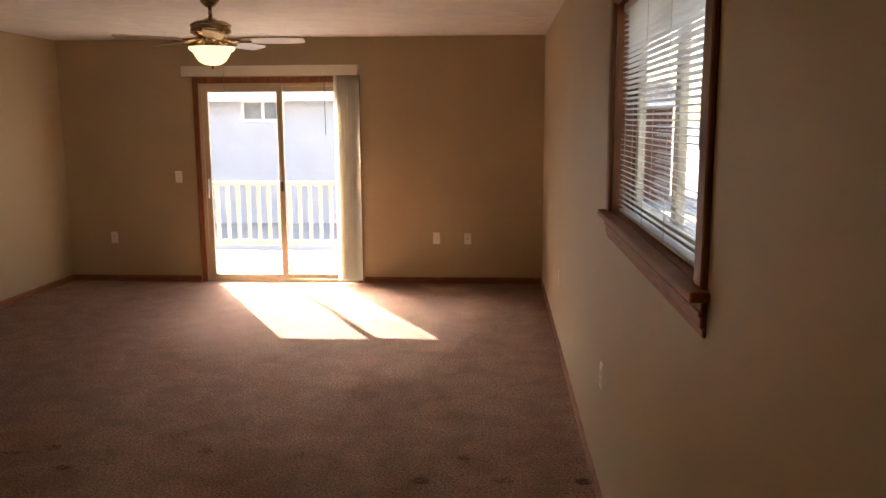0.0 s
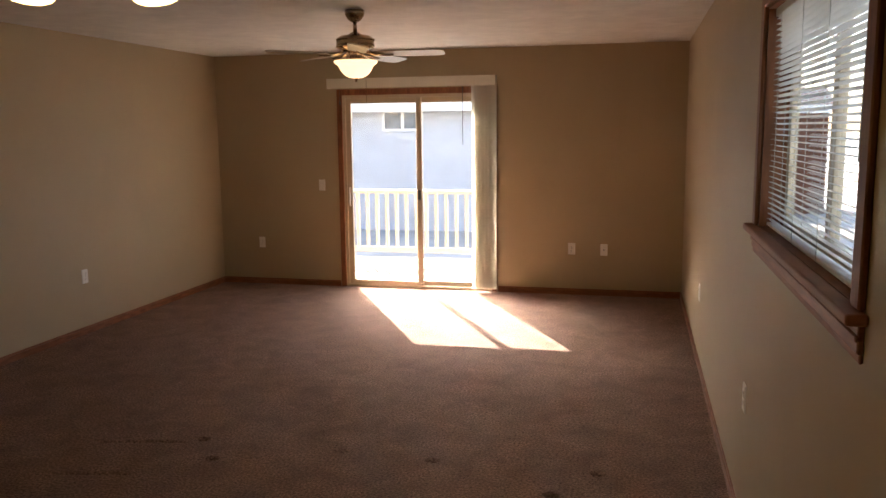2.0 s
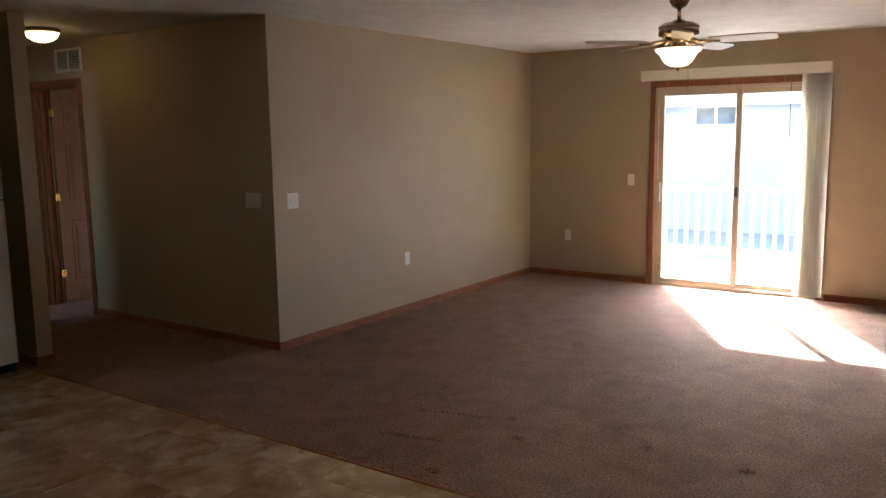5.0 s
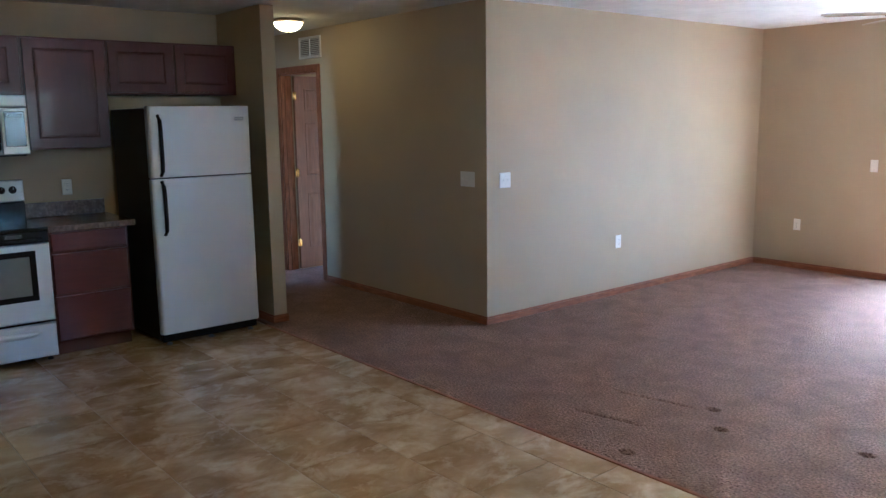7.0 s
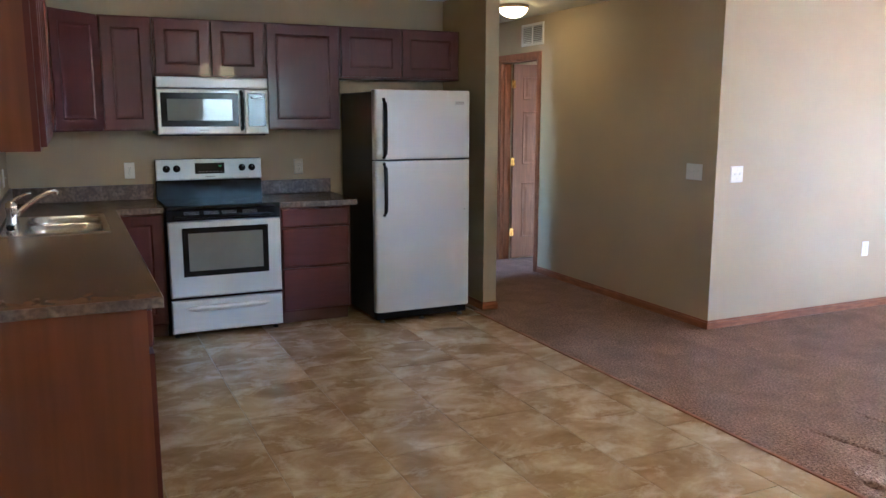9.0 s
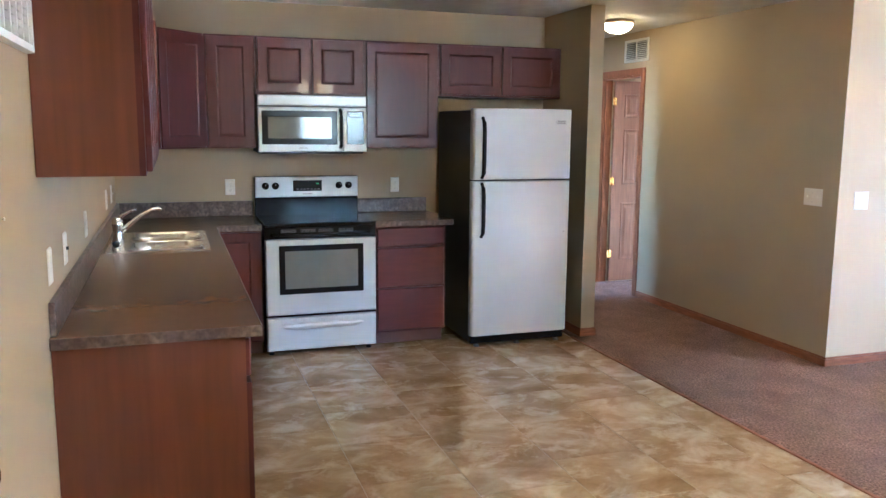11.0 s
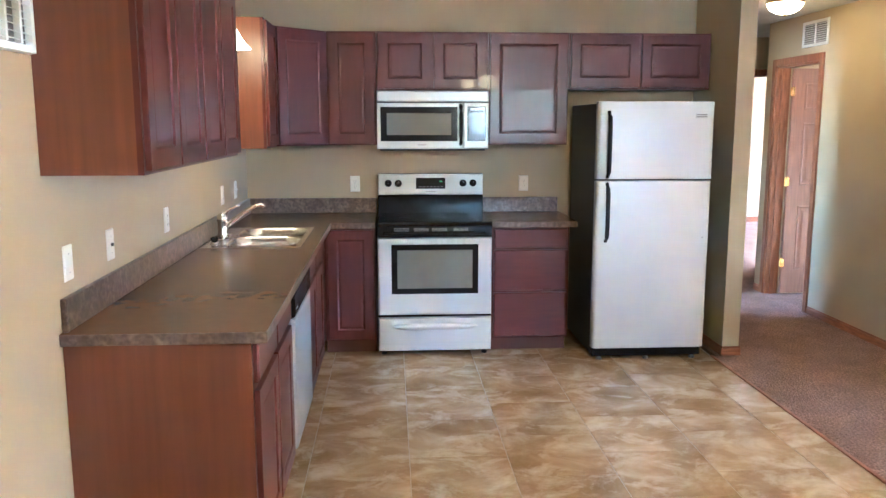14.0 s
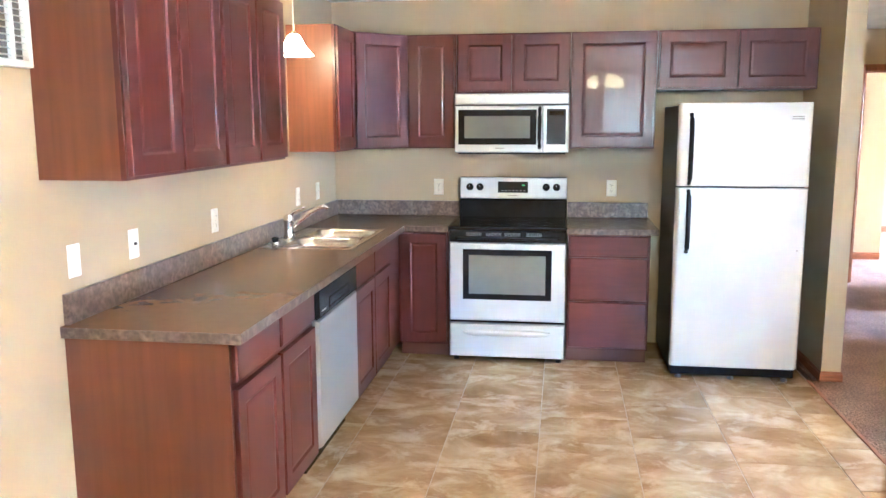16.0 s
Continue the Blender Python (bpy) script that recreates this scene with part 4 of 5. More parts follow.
base_cabinet(pose(KITCHEN, 1.462, 0, 0, 0, -90), 0.524, [("drawer", 0.013, 0.725, 0.511, 0.855), ("drawer", 0.013, 0.432, 0.511, 0.712), ("drawer", 0.013, 0.113, 0.511, 0.419)],
             "dark cherry base cabinet with three slab drawers", rails=[0.718, 0.425])
solid("corner_filler", box(one((-5.70, SOUTH + 0.3, 0.10), (-5.362, SOUTH + BASE_D, 0.868)), (-5.70, SOUTH + 0.3, 0.0), (-5.362, SOUTH + BASE_D - 0.075, 0.10)), CHERRY, "dark cherry corner filler of the base run", "filler")

# ---- worktops ----
SINK_X0, SINK_X1, SINK_Y0, SINK_Y1 = -5.395, -4.575, -0.735, -0.215


def worktop(name, blocks, splash, label, bevel=0.006):
    ob = thing(name, pose(0, 0, 0.868), label, "worktop")
    bm = bmesh.new()
    for (x0, y0), (x1, y1) in blocks:
        box(bm, (x0, y0, 0), (x1, y1, 0.039))
    bmesh.ops.remove_doubles(bm, verts=bm.verts, dist=0.0005)
    part("slab", bm, LAMINATE, ob)
    for a, b in splash:
        part("backsplash", one((*a, 0.0392), (*b, 0.147), 0.004, 2), LAMINATE_S, ob, "mottled laminate backsplash")
    return ob


FR = SOUTH + 0.640
L1 = worktop("countertop", [((KITCHEN + 0.001, SOUTH + 0.001), (SINK_X0 + 0.02, FR)), ((KITCHEN + 0.001, FR), (-5.622, 0.160)), ((SINK_X0 + 0.02, SOUTH + 0.001), (SINK_X1 - 0.02, SINK_Y0 + 0.02)),
         ((SINK_X0 + 0.02, SINK_Y1 - 0.02), (SINK_X1 - 0.02, FR)), ((SINK_X1 - 0.02, SOUTH + 0.001), (-2.867, FR))],
        [((KITCHEN + 0.022, SOUTH + 0.001), (-2.89, SOUTH + 0.021)), ((KITCHEN + 0.001, SOUTH + 0.001), (KITCHEN + 0.021, 0.160))],
        "mottled brown laminate L-shaped countertop with backsplash")
bm = bmesh.new()
box(bm, (-2.867, FR - 0.002, 0.001), (-5.620, FR + 0.0025, 0.038), 0.002)
box(bm, (-2.869, SOUTH + 0.002, 0.001), (-2.8645, FR + 0.002, 0.038), 0.002)
box(bm, (-5.624, FR, 0.001), (-5.6195, 0.160, 0.038), 0.002)
part("edge_band", bm, LAMINATE_S, L1, "lighter mottled laminate edge")
L2 = worktop("countertop", [((KITCHEN + 0.001, 0.934), (-5.622, 1.505))], [((KITCHEN + 0.001, 0.936), (KITCHEN + 0.021, 1.495))], "short mottled laminate countertop beside the refrigerator")
part("edge_band", one((-5.624, 0.934, 0.001), (-5.6195, 1.507, 0.038), 0.002), LAMINATE_S, L2, "lighter mottled laminate edge")

# ---- sink and tap ----
def sink():
    ob = thing("kitchen_sink", pose(SINK_X0, SINK_Y0, 0.907), "double-bowl satin steel drop-in sink", "sink")
    w, d = SINK_X1 - SINK_X0, SINK_Y1 - SINK_Y0
    bowls = ((0.035, 0.105, w / 2 - 0.015, d - 0.03), (w / 2 + 0.015, 0.105, w - 0.035, d - 0.03))
    bm = bmesh.new()
    for x0, y0, x1, y1 in ((0, 0, w, 0.105), (0, d - 0.03, w, d), (0, 0.105, 0.035, d - 0.03), (w - 0.035, 0.105, w, d - 0.03), (w / 2 - 0.015, 0.105, w / 2 + 0.015, d - 0.03)):
        box(bm, (x0, y0, 0.0), (x1, y1, 0.005))
    bmesh.ops.remove_doubles(bm, verts=bm.verts, dist=0.0004)
    part("rim", bm, BASIN, ob)
    for x0, y0, x1, y1 in bowls:
        bm = bmesh.new()
        loops = []
        for inset, z in ((0.0, 0.006), (0.006, 0.001), (0.012, -0.03), (0.020, -0.13), (0.045, -0.165), (0.09, -0.17)):
            r, seg = 0.095 + inset * 0.2, 7
            a, b, c, e = x0 + inset, y0 + inset, x1 - inset, y1 - inset
            loop = []
            for cx, cy, t0 in ((c - r, e - r, 0), (a + r, e - r, 90), (a + r, b + r, 180), (c - r, b + r, 270)):
                for j in range(seg + 1):
                    t = radians(t0 + 90 * j / seg)
                    loop.append(bm.verts.new((cx + r * math.cos(t), cy + r * math.sin(t), z)))
            loops.append(loop)
        for lo, hi in zip(loops, loops[1:]):
            for j in range(len(lo)):
                bm.faces.new((lo[j], lo[(j + 1) % len(lo)], hi[(j + 1) % len(lo)], hi[j])).smooth = True
        bm.faces.new(loops[-1])
        bowl = part("bowl", bm, BASIN, ob, "bright steel bowl")
        part("drain", lathe(bmesh.new(), [(0.045, -0.1695), (0.043, -0.166), (0.03, -0.168), (0.008, -0.166)], 20, ((x0 + x1) / 2, (y0 + y1) / 2, 0)), CHROME, bowl)
    return ob


sink()


def tap():
    ob = thing("kitchen_faucet", pose(-4.955, -0.690, 0.912), "chrome single-lever kitchen faucet", "faucet")
    part("deck_plate", one((-0.12, -0.026, 0), (0.12, 0.026, 0.008), 0.004, 2), CHROME, ob)
    part("body", lathe(bmesh.new(), [(0.034, 0.006), (0.031, 0.02), (0.028, 0.03), (0.028, 0.085), (0.031, 0.10), (0.030, 0.128), (0.015, 0.142)], 20), CHROME, ob)
    part("spout", tube(bmesh.new(), [(0, 0.012, 0.055), (-0.004, 0.06, 0.10), (-0.012, 0.12, 0.145), (-0.02, 0.18, 0.178), (-0.024, 0.215, 0.186), (-0.026, 0.232, 0.172)], [0.015, 0.0135, 0.0125, 0.012, 0.0115, 0.012], 12), CHROME, ob)
    part("lever", tube(bmesh.new(), [(0, 0, 0.125), (0.0, 0.03, 0.155), (-0.004, 0.075, 0.178), (-0.006, 0.10, 0.182)], [0.014, 0.010, 0.0065, 0.0055], 10), CHROME, ob)
    return ob


tap()
spray = thing("side_sprayer", pose(-4.715, -0.688, 0.912), "dark side sprayer in a chrome collar", "sprayer")
part("collar", lathe(bmesh.new(), [(0.024, 0), (0.022, 0.008), (0.015, 0.014)], 16), CHROME, spray)
part("head", lathe(bmesh.new(), [(0.014, 0.012), (0.018, 0.022), (0.022, 0.032), (0.012, 0.040)], 16), BLACK, spray)

# ---- range ----
def range_cooker():
    ob = thing("electric_range", pose(KITCHEN + 0.012, 0.931, 0, 0, 0, -90), "freestanding silver and black electric range", "stove")
    w, d = 0.762, 0.628
    part("body", one((0.002, 0.02, 0.035), (w - 0.002, d - 0.01, 0.885), 0.003), BLACK, ob, "black enamel body")
    for x in (0.04, w - 0.04):
        for y in (0.06, d - 0.06):
            part("foot", lathe(bmesh.new(), [(0.018, 0.0), (0.018, 0.012), (0.01, 0.014), (0.01, 0.04)], 12, (x, y, 0)), RUBBER, ob)
    top = part("cooktop", one((0.0, 0.07, 0.885), (w, d + 0.022, 0.912), 0.007, 2), GLASS_TOP, ob, "black ceramic glass cooktop")
    for x, y, r in ((0.20, 0.20, 0.075), (0.56, 0.20, 0.09), (0.20, 0.45, 0.105), (0.56, 0.45, 0.075)):
        part("burner_ring", lathe(bmesh.new(), [(r, 0.9121), (r, 0.9126), (r - 0.004, 0.9126), (r - 0.004, 0.9121)], 36, (x, y, 0), cap=False), DIM_PRINT, top, "thin grey burner ring")
    guard = part("backguard", box(one((0.0, 0.02, 0.89), (w, 0.07, 1.035), 0.004), (0.0, 0.018, 1.035), (w, 0.082, 1.195), 0.010, 2), BLACK, ob)
    face = part("control_panel", rings(bmesh.new(), 0.002, 1.042, w - 0.002, 1.193, [(0, 0.0823), (0.004, 0.090), (0.008, 0.0915)], back=0.07), SILVER, guard, "silver control panel")
    for x in (0.075, 0.147, w - 0.147, w - 0.075):
        k = lathe(bmesh.new(), [(0.026, 0.0915), (0.026, 0.094), (0.021, 0.097), (0.019, 0.116), (0.016, 0.118)], 20, (x, 0, 1.126), "y")
        box(k, (x - 0.0035, 0.116, 1.108), (x + 0.0035, 0.122, 1.144))
        part("knob", k, BLACK, guard, "black burner knob")
        part("knob_mark", one((x - 0.0012, 0.1221, 1.13), (x + 0.0012, 0.1225, 1.143)), PRINT, guard)
    disp = part("display", rings(bmesh.new(), 0.275, 1.086, 0.487, 1.165, [(0, 0.0915), (0.002, 0.0935), (0.004, 0.0938)]), DISPLAY, guard, "dark clock display")
    part("clock_digits", one((0.297, 0.0939, 1.135), (0.318, 0.0942, 1.145)), DIGITS, guard, "small green clock digits")
    bm = bmesh.new()
    for k in range(7):
        box(bm, (0.292 + 0.026 * k, 0.0939, 1.098), (0.306 + 0.026 * k, 0.0942, 1.103))
    part("button_labels", bm, GREY_PRINT, guard)
    part("badge", one((0.345, 0.0916, 1.062), (0.415, 0.0922, 1.068)), GREY_PRINT, guard, "small grey maker's mark")
    # vent band and handle
    band = part("vent_band", box(one((0.002, d - 0.01, 0.812), (w - 0.002, d + 0.012, 0.884), 0.004), (0.02, d + 0.012, 0.818), (w - 0.02, d + 0.016, 0.828)), BLACK, ob)
    bm = bmesh.new()
    for k in range(3):
        for x in (0.16, 0.30, 0.42, 0.55):
            box(bm, (x, d + 0.012, 0.868 - 0.008 * k), (x + 0.10, d + 0.0126, 0.871 - 0.008 * k))
    part("vent_slots", bm, GREY_PRINT, band)
    part("handle", tube(bmesh.new(), [(0.05, d + 0.01, 0.838), (0.06, d + 0.04, 0.840), (0.10, d + 0.050, 0.842), (w / 2, d + 0.054, 0.843), (w - 0.10, d + 0.050, 0.842), (w - 0.06, d + 0.04, 0.840), (w - 0.05, d + 0.01, 0.838)], 0.012, 10), BLACK, ob, "black bar handle")
    door = part("oven_door", rings(bmesh.new(), 0.003, 0.288, w - 0.003, 0.808, [(0, d + 0.012), (0.006, d + 0.026), (0.012, d + 0.028)], back=d - 0.008), SILVER, ob, "silver oven door")
    part("window_trim", rings(bmesh.new(), 0.093, 0.432, w - 0.093, 0.765, [(0, d + 0.0282), (0.003, d + 0.0312), (0.036, d + 0.0312), (0.040, d + 0.0285)], cap=False), BLACK, door, "black window surround")
    part("window", one((0.132, d + 0.0281, 0.470), (w - 0.132, d + 0.0300, 0.728)), OVEN_GLASS, door, "smoked glass oven window")
    drawer = part("drawer", rings(bmesh.new(), 0.003, 0.04, w - 0.003, 0.268, [(0, d + 0.010), (0.006, d + 0.022), (0.012, d + 0.024)], back=d - 0.02), SILVER, ob, "silver storage drawer")
    bm = bmesh.new()
    n = 16
    lo, hi = [], []
    for k in range(n + 1):
        u = -1 + 2 * k / n
        x = w / 2 + 0.285 * u
        z = 0.222 - 0.012 * abs(u) ** 6
        prof = [(d + 0.0238, z - 0.036 * (1 - abs(u) ** 8)), (d + 0.038, z - 0.020 * (1 - abs(u) ** 8)), (d + 0.040, z + 0.002), (d + 0.0238, z + 0.008)]
        lo.append([bm.verts.new((x, y, zz)) for y, zz in prof])
    for a, b in zip(lo, lo[1:]):
        for j in range(3):
            bm.faces.new((a[j], b[j], b[j + 1], a[j + 1])).smooth = True
    part("pull", bm, STEEL, drawer, "curved steel drawer pull")
    return ob


range_cooker()


def microwave():
    ob = thing("microwave_oven", pose(KITCHEN + 0.004, 0.931, 1.378, 0, 0, -90), "over-range silver microwave with black window", "microwave")
    w, d, h = 0.757, 0.37, 0.392
    part("body", one((0.001, 0.0, 0.0), (w - 0.001, d, h), 0.003), BLACK_M, ob)
    part("underside_lip", one((0.02, 0.03, -0.010), (w - 0.02, d - 0.01, 0.0)), BLACK_M, ob)
    part("top_vent", rings(bmesh.new(), 0, 0.318, w, h, [(0, d + 0.014), (0.004, d + 0.022), (0.01, d + 0.024)], back=d), SILVER, ob, "silver vent strip")
    part("vent_gap", one((0.004, d, 0.312), (w - 0.004, d + 0.018, 0.318)), BLACK, ob)
    door = part("door", rings(bmesh.new(), 0, 0.002, 0.586, 0.312, [(0, d + 0.016), (0.004, d + 0.026), (0.01, d + 0.028)], back=d), SILVER, ob, "silver microwave door")
    part("window_frame", rings(bmesh.new(), 0.024, 0.055, 0.545, 0.285, [(0, d + 0.0282), (0.003, d + 0.0305), (0.040, d + 0.0305), (0.043, d + 0.0290)], cap=False), BLACK, door, "black window surround")
    part("window", one((0.066, d + 0.0283, 0.097), (0.503, d + 0.0296, 0.243)), OVEN_GLASS, door, "dark mesh window")
    part("badge", one((0.275, d + 0.0281, 0.028), (0.335, d + 0.0286, 0.033)), GREY_PRINT, door, "small grey maker's mark")
    part("control_frame", rings(bmesh.new(), 0.588, 0.002, w, 0.312, [(0, d + 0.016), (0.004, d + 0.024), (0.008, d + 0.026)], back=d), SILVER, ob)
    pad = part("keypad", rings(bmesh.new(), 0.612, 0.056, w - 0.020, 0.288, [(0, d + 0.0262), (0.002, d + 0.0278), (0.004, d + 0.0280)]), DISPLAY, ob, "dark keypad")
    bm = bmesh.new()
    for r in range(6):
        for c in range(3):
            box(bm, (0.628 + 0.034 * c, d + 0.0281, 0.075 + 0.026 * r), (0.650 + 0.034 * c, d + 0.0284, 0.084 + 0.026 * r))
    part("key_labels", bm, DIM_PRINT, pad)
    part("clock", one((0.630, d + 0.0281, 0.248), (0.722, d + 0.0285, 0.274)), GLASS_TOP, pad)
    part("handle", tube(bmesh.new(), [(0.566, d + 0.024, 0.295), (0.566, d + 0.052, 0.282), (0.566, d + 0.062, 0.24), (0.566, d + 0.065, 0.165), (0.566, d + 0.062, 0.09), (0.566, d + 0.052, 0.048), (0.566, d + 0.024, 0.035)], 0.0125, 12), BLACK, ob, "curved black bar handle")
    for o in ob.children_recursive:                  # the keypad stands on the refrigerator's side
        o.data.transform(Matrix.Translation((w, 0, 0)) @ Matrix.Diagonal((-1, 1, 1, 1)))
        o.data.flip_normals()
    return ob


microwave()


def fridge():
    ob = thing("refrigerator", pose(-6.19, 2.328, 0, 0, 0, -90), "top-freezer refrigerator with platinum doors and black sides", "refrigerator")
    w, d, h = 0.752, 0.70, 1.690
    part("cabinet", one((0.004, 0.0, 0.03), (w - 0.004, d, h - 0.012), 0.006, 2), BLACK_M, ob, "black textured cabinet")
    part("top_cover", one((0.03, d - 0.06, h - 0.012), (0.12, d + 0.03, h + 0.004), 0.003), BLACK_M, ob)

    def leaf(name, z0, z1):
        bm = bmesh.new()
        pts = []
        r = 0.022
        for cx, t0 in ((w - r, 0), (r, 90)):
            for j in range(6):
                t = radians(t0 + 18 * j)
                pts.append((cx + r * math.cos(t), d + 0.068 - r + r * math.sin(t)))
        pts += [(0, d + 0.006), (w, d + 0.006)]
        lo, hi = [bm.verts.new((x, y, z0)) for x, y in pts], [bm.verts.new((x, y, z1)) for x, y in pts]
        bm.faces.new(lo[::-1])
        bm.faces.new(hi)
        for j in range(len(pts)):
            bm.faces.new((lo[j], lo[(j + 1) % len(pts)], hi[(j + 1) % len(pts)], hi[j])).smooth = j < 12
        bmesh.ops.bevel(bm, geom=[e for e in bm.edges if abs(e.verts[0].co.z - e.verts[1].co.z) < 1e-6 and min(v.co.y for v in e.verts) > d + 0.02], offset=0.004, segments=1, affect="EDGES")
        return part(name, bm, PLATINUM, ob, "platinum textured door")
    freezer, main = leaf("freezer_door", 1.200, h), leaf("fridge_door", 0.085, 1.188)
    part("gasket", one((0.012, d, 0.09), (w - 0.012, d + 0.006, h - 0.006)), RUBBER, ob)
    for parent, z0, z1, hook in ((freezer, 1.215, 1.625, 1), (main, 0.800, 1.172, -1)):
        x = w - 0.068
        a = [(x, d + 0.064, z0), (x, d + 0.098, z0 + 0.03), (x, d + 0.106, z0 + 0.09), (x, d + 0.106, z1 - 0.09), (x, d + 0.098, z1 - 0.03), (x, d + 0.064, z1)]
        bm = tube(bmesh.new(), a, 0.0125, 10)
        for v in bm.verts:
            v.co.x = x + (v.co.x - x) * 1.15
        part("handle", bm, BLACK, parent, "long curved black handle")
    part("badge", rings(bmesh.new(), 0.045, 1.585, 0.125, 1.618, [(0, d + 0.0682), (0.002, d + 0.0700)], back=d + 0.066), SILVER, freezer, "small grey maker's badge")
    bm = box(bmesh.new(), (0.052, d + 0.0701, 1.605), (0.118, d + 0.0704, 1.611))
    box(bm, (0.052, d + 0.0701, 1.592), (0.118, d + 0.0704, 1.598))
    part("badge_print", bm, GREY_PRINT, freezer)
    part("lock_screw", lathe(bmesh.new(), [(0.005, d + 0.067), (0.004, d + 0.0695)], 10, (0.045, 0, 0.82), "y"), GREY_PRINT, main)
    grill = part("kick_grille", one((0.01, d - 0.02, 0.022), (w - 0.01, d + 0.035, 0.082), 0.004), BLACK, ob)
    for x in (0.06, w / 2, w - 0.06):
        part("roller_foot", lathe(bmesh.new(), [(0.02, 0.0), (0.02, 0.01), (0.011, 0.013), (0.011, 0.03)], 14, (x, d + 0.02, 0)), GREY_PRINT, ob, "grey levelling foot")
    for x in (0.05, w - 0.05):
        part("rear_foot", lathe(bmesh.new(), [(0.02, 0.0), (0.02, 0.03)], 12, (x, 0.06, 0)), RUBBER, ob)
    return ob


fridge()


def dishwasher():
    ob = thing("dishwasher", pose(-4.455, SOUTH + 0.03, 0), "built-in steel dishwasher with black control strip", "dishwasher")
    w, d = 0.675, BASE_D - 0.03
    part("tub", one((0.004, 0, 0.10), (w - 0.004, d - 0.005, 0.866)), BLACK_M, ob)
    part("control_strip", rings(bmesh.new(), 0.004, 0.722, w - 0.004, 0.862, [(0, d + 0.018), (0.006, d + 0.030), (0.012, d + 0.032)], back=d - 0.004), BLACK, ob, "black control strip")
    part("pocket_handle", rings(bmesh.new(), 0.16, 0.745, w - 0.16, 0.795, [(0, d + 0.0325), (0.006, d + 0.034), (0.012, d + 0.022)]), BLACK, ob)
    part("badge", one((w - 0.11, d + 0.0322, 0.752), (w - 0.045, d + 0.0327, 0.758)), PRINT, ob, "small pale maker's mark")
    part("door", rings(bmesh.new(), 0.004, 0.125, w - 0.004, 0.718, [(0, d + 0.014), (0.006, d + 0.028), (0.012, d + 0.030)], back=d - 0.004), DW_STEEL, ob, "brushed steel door")
    part("kick_plate", one((0.004, 0.02, 0.0), (w - 0.004, d - 0.05, 0.118)), BLACK, ob)
    return ob


dishwasher()

# ---- outside ----
tagged(link("ground", one((-150, -150, -0.62), (150, 200, -0.42)), GROUND), "pale sunlit yard and concrete", kind="structure")


def deck():
    ob = thing("deck", pose(-4.4, NORTH + T + 0.01, -0.02), "pale timber deck with white-weathered railing", "deck")
    w, d = 5.4, 1.42
    n = 10
    for k in range(n):
        part("board", one((0, k * d / n + 0.003, -0.03), (w, (k + 1) * d / n - 0.003, 0.0), 0.003), DECK, ob)
    part("rim_joist", one((0, d - 0.03, -0.25), (w, d, -0.03)), DECK, ob)
    for x in (0.05, 3.1, w - 0.05):
        part("support_post", one((x - 0.045, d - 0.13, -0.40), (x + 0.045, d - 0.04, -0.03)), RAIL, ob)
        part("rail_post", one((x - 0.045, d - 0.13, 0.0), (x + 0.045, d - 0.04, 0.95), 0.004), RAIL, ob)
    part("top_rail", one((0, d - 0.16, 0.90), (w, d - 0.02, 0.94), 0.006), RAIL, ob)
    part("bottom_rail", one((0, d - 0.105, 0.17), (w, d - 0.065, 0.235), 0.004), RAIL, ob)
    first = None
    for k in range(41):
        x = 0.14 + 0.125 * k
        if first is None:
            first = part("baluster", one((-0.019, -0.019, 0), (0.019, 0.019, 0.665), 0.003), RAIL, ob)
            s = first
        else:
            s = new("baluster", first.data)
            s.parent = ob
        s.location = (x, d - 0.085, 0.235)
    return ob


deck()


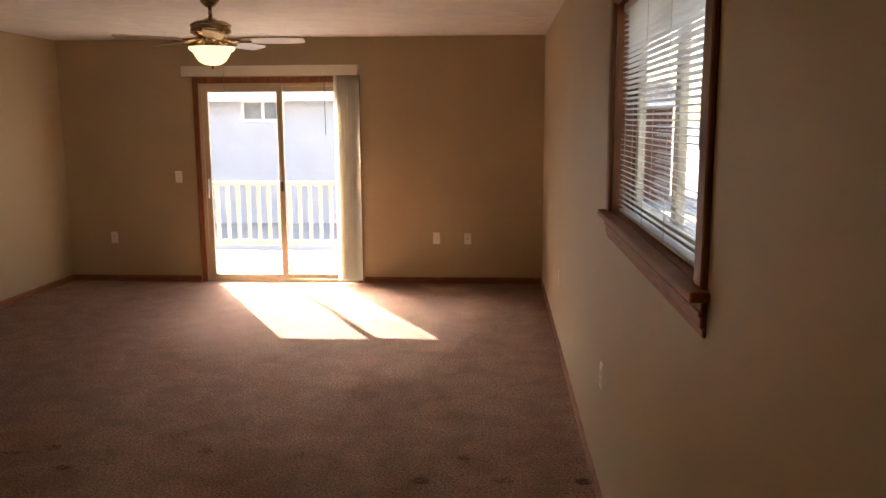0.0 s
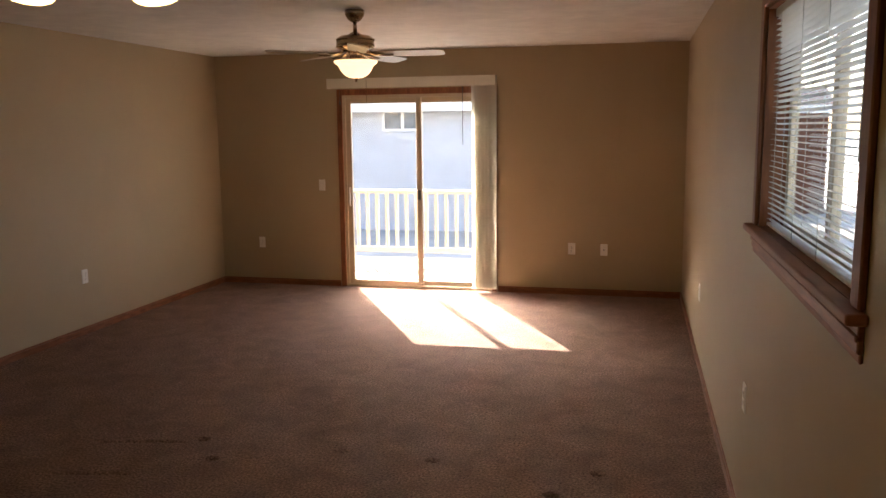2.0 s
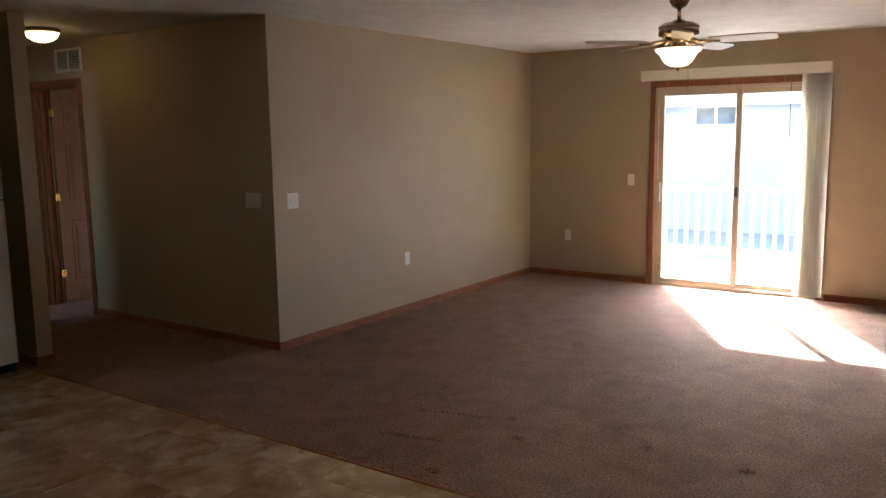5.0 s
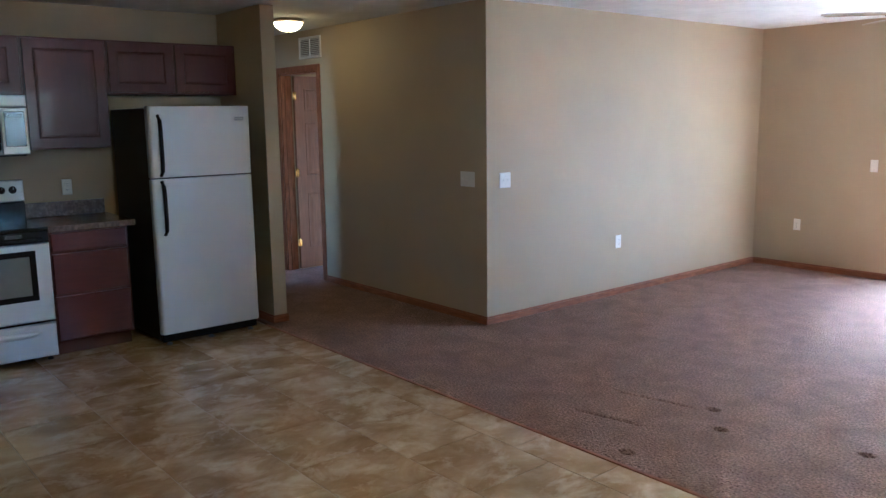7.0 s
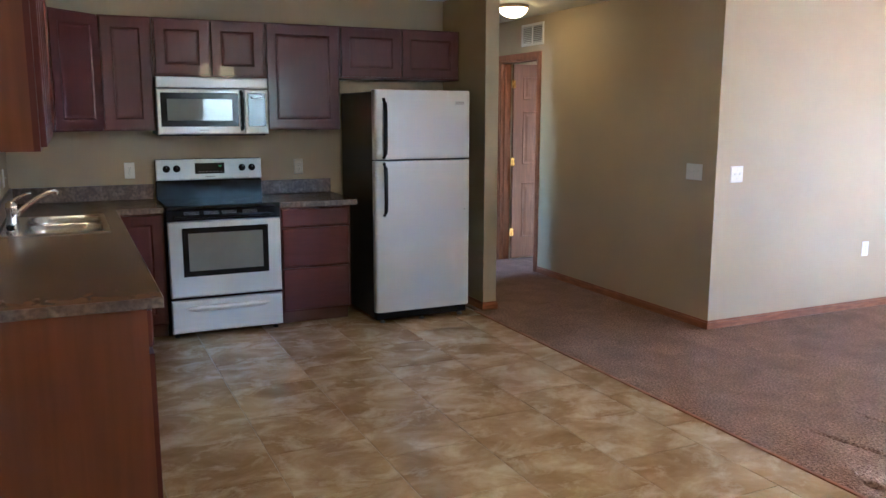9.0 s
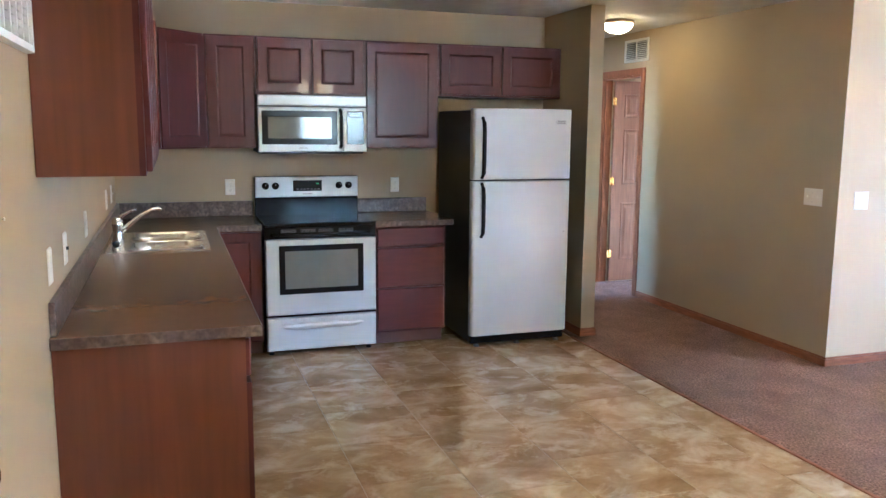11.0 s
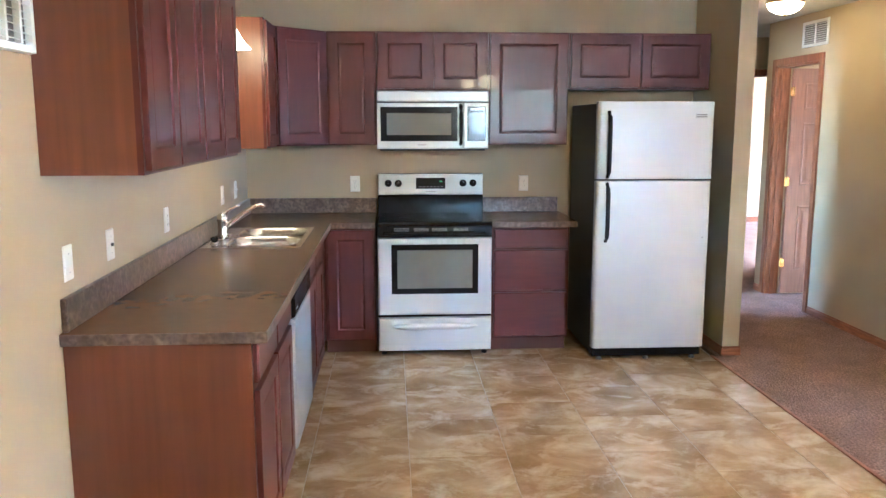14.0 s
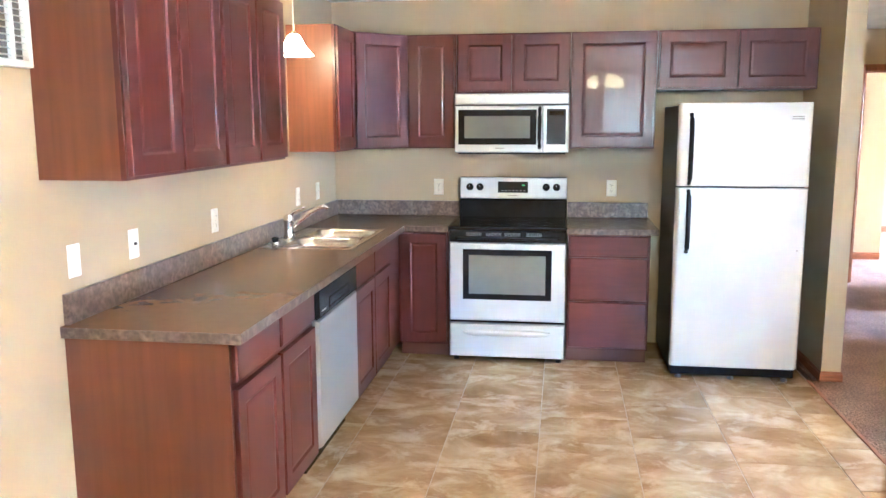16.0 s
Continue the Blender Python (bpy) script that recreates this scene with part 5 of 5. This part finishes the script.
def house(name, m, w, d, h, material, windows, label, overhang=0.45):
    """A neighbour: local x along its near wall, y away from us, z up from the ground."""
    ob = thing(name, m, label, "house")
    wall_ob = part("wall", one((0, 0, 0), (w, d, h)), material, ob)
    for k in range(int(h / 0.19)):
        bm = bmesh.new()
        vs = [bm.verts.new(p) for p in ((0, -0.002, 0.19 * k + 0.19), (w, -0.002, 0.19 * k + 0.19), (w, -0.022, 0.19 * k + 0.004), (0, -0.022, 0.19 * k + 0.004))]
        bm.faces.new(vs)
        bmesh.ops.solidify(bm, geom=list(bm.faces), thickness=0.006)
        part("siding_board", bm, material, wall_ob)
    bm = bmesh.new()
    a = [bm.verts.new(p) for p in ((-overhang, -overhang, h), (w + overhang, -overhang, h), (w + overhang, d + overhang, h), (-overhang, d + overhang, h), (-overhang, d / 2, h + d * 0.22), (w + overhang, d / 2, h + d * 0.22))]
    for f in ((0, 1, 5, 4), (2, 3, 4, 5), (0, 4, 3), (1, 2, 5), (0, 3, 2, 1)):
        bm.faces.new([a[k] for k in f])
    part("roof", bm, ROOF, ob)
    part("fascia", one((-overhang, -overhang - 0.02, h - 0.16), (w + overhang, -overhang, h + 0.02)), TRIM_W, ob, "white eave fascia")
    for x, z, ww, hh in windows:
        win = part("window", rings(bmesh.new(), x, z, x + ww, z + hh, [(0, 0.02), (0, 0.05), (0.05, 0.05), (0.05, 0.03)], cap=False), TRIM_W, ob, "white trimmed window")
        for v in win.data.vertices:
            v.co.y *= -1
        for x0, x1 in ((x + 0.05, x + ww / 2 - 0.03), (x + ww / 2 + 0.03, x + ww - 0.05)):
            part("pane", one((x0, -0.035, z + 0.05), (x1, -0.028, z + hh - 0.05)), FAR_PANE, win)
        part("mullion", one((x + ww / 2 - 0.03, -0.045, z + 0.08), (x + ww / 2 + 0.03, -0.025, z + hh - 0.08)), TRIM_W, win)
    return ob


house("neighbour_house", pose(-9.54, 15.5, -0.42), 10.75, 6.0, 2.58, SIDING, [(4.57, 2.03, 0.86, 0.42), (7.45, 1.3, 0.9, 0.7)], "single-storey blue-grey sided house across the yard")
house("garden_shed", pose(2.5, 20.0, -0.42), 1.9, 2.2, 2.5, BRICK_SIDING, [], "small red-brown sided shed in the yard", 0.15)

# ---- kitchen floor tiles, last ----
def tiles():
    px, py, joint = 0.474, 0.464, 0.004
    meshes = {}
    col = 0
    y = -0.125 - 2 * py
    while y < TILE_END:
        shift = -3.952 if col % 2 == 1 else -4.19
        x = shift - 6 * px
        while x < EAST:
            x0, x1, y0, y1 = max(x, KITCHEN), min(x + px, EAST), max(y, SOUTH), min(y + py, TILE_END - 0.012)
            if x1 - x0 > 0.02 and y1 - y0 > 0.02:
                key = (round(x1 - x0, 3), round(y1 - y0, 3))
                if key not in meshes:
                    bm = bmesh.new()
                    a, b = key[0] - joint, key[1] - joint
                    loops = [[bm.verts.new(p) for p in ((i, i, z), (a - i, i, z), (a - i, b - i, z), (i, b - i, z))] for i, z in ((0, -0.004), (0, -0.0012), (0.0012, 0.0))]
                    for lo, hi in zip(loops, loops[1:]):
                        for k in range(4):
                            bm.faces.new((lo[k], lo[(k + 1) % 4], hi[(k + 1) % 4], hi[k]))
                    bm.faces.new(loops[-1])
                    me = bpy.data.meshes.new("tile")
                    bm.to_mesh(me)
                    bm.free()
                    me.materials.append(TILE)
                    meshes[key] = me
                t = new("tile", meshes[key])
                t.parent = grout_bed
                t.location = (x0 + joint / 2, y0 + joint / 2, 0.0)
            x += px
        y += py
        col += 1


tiles()
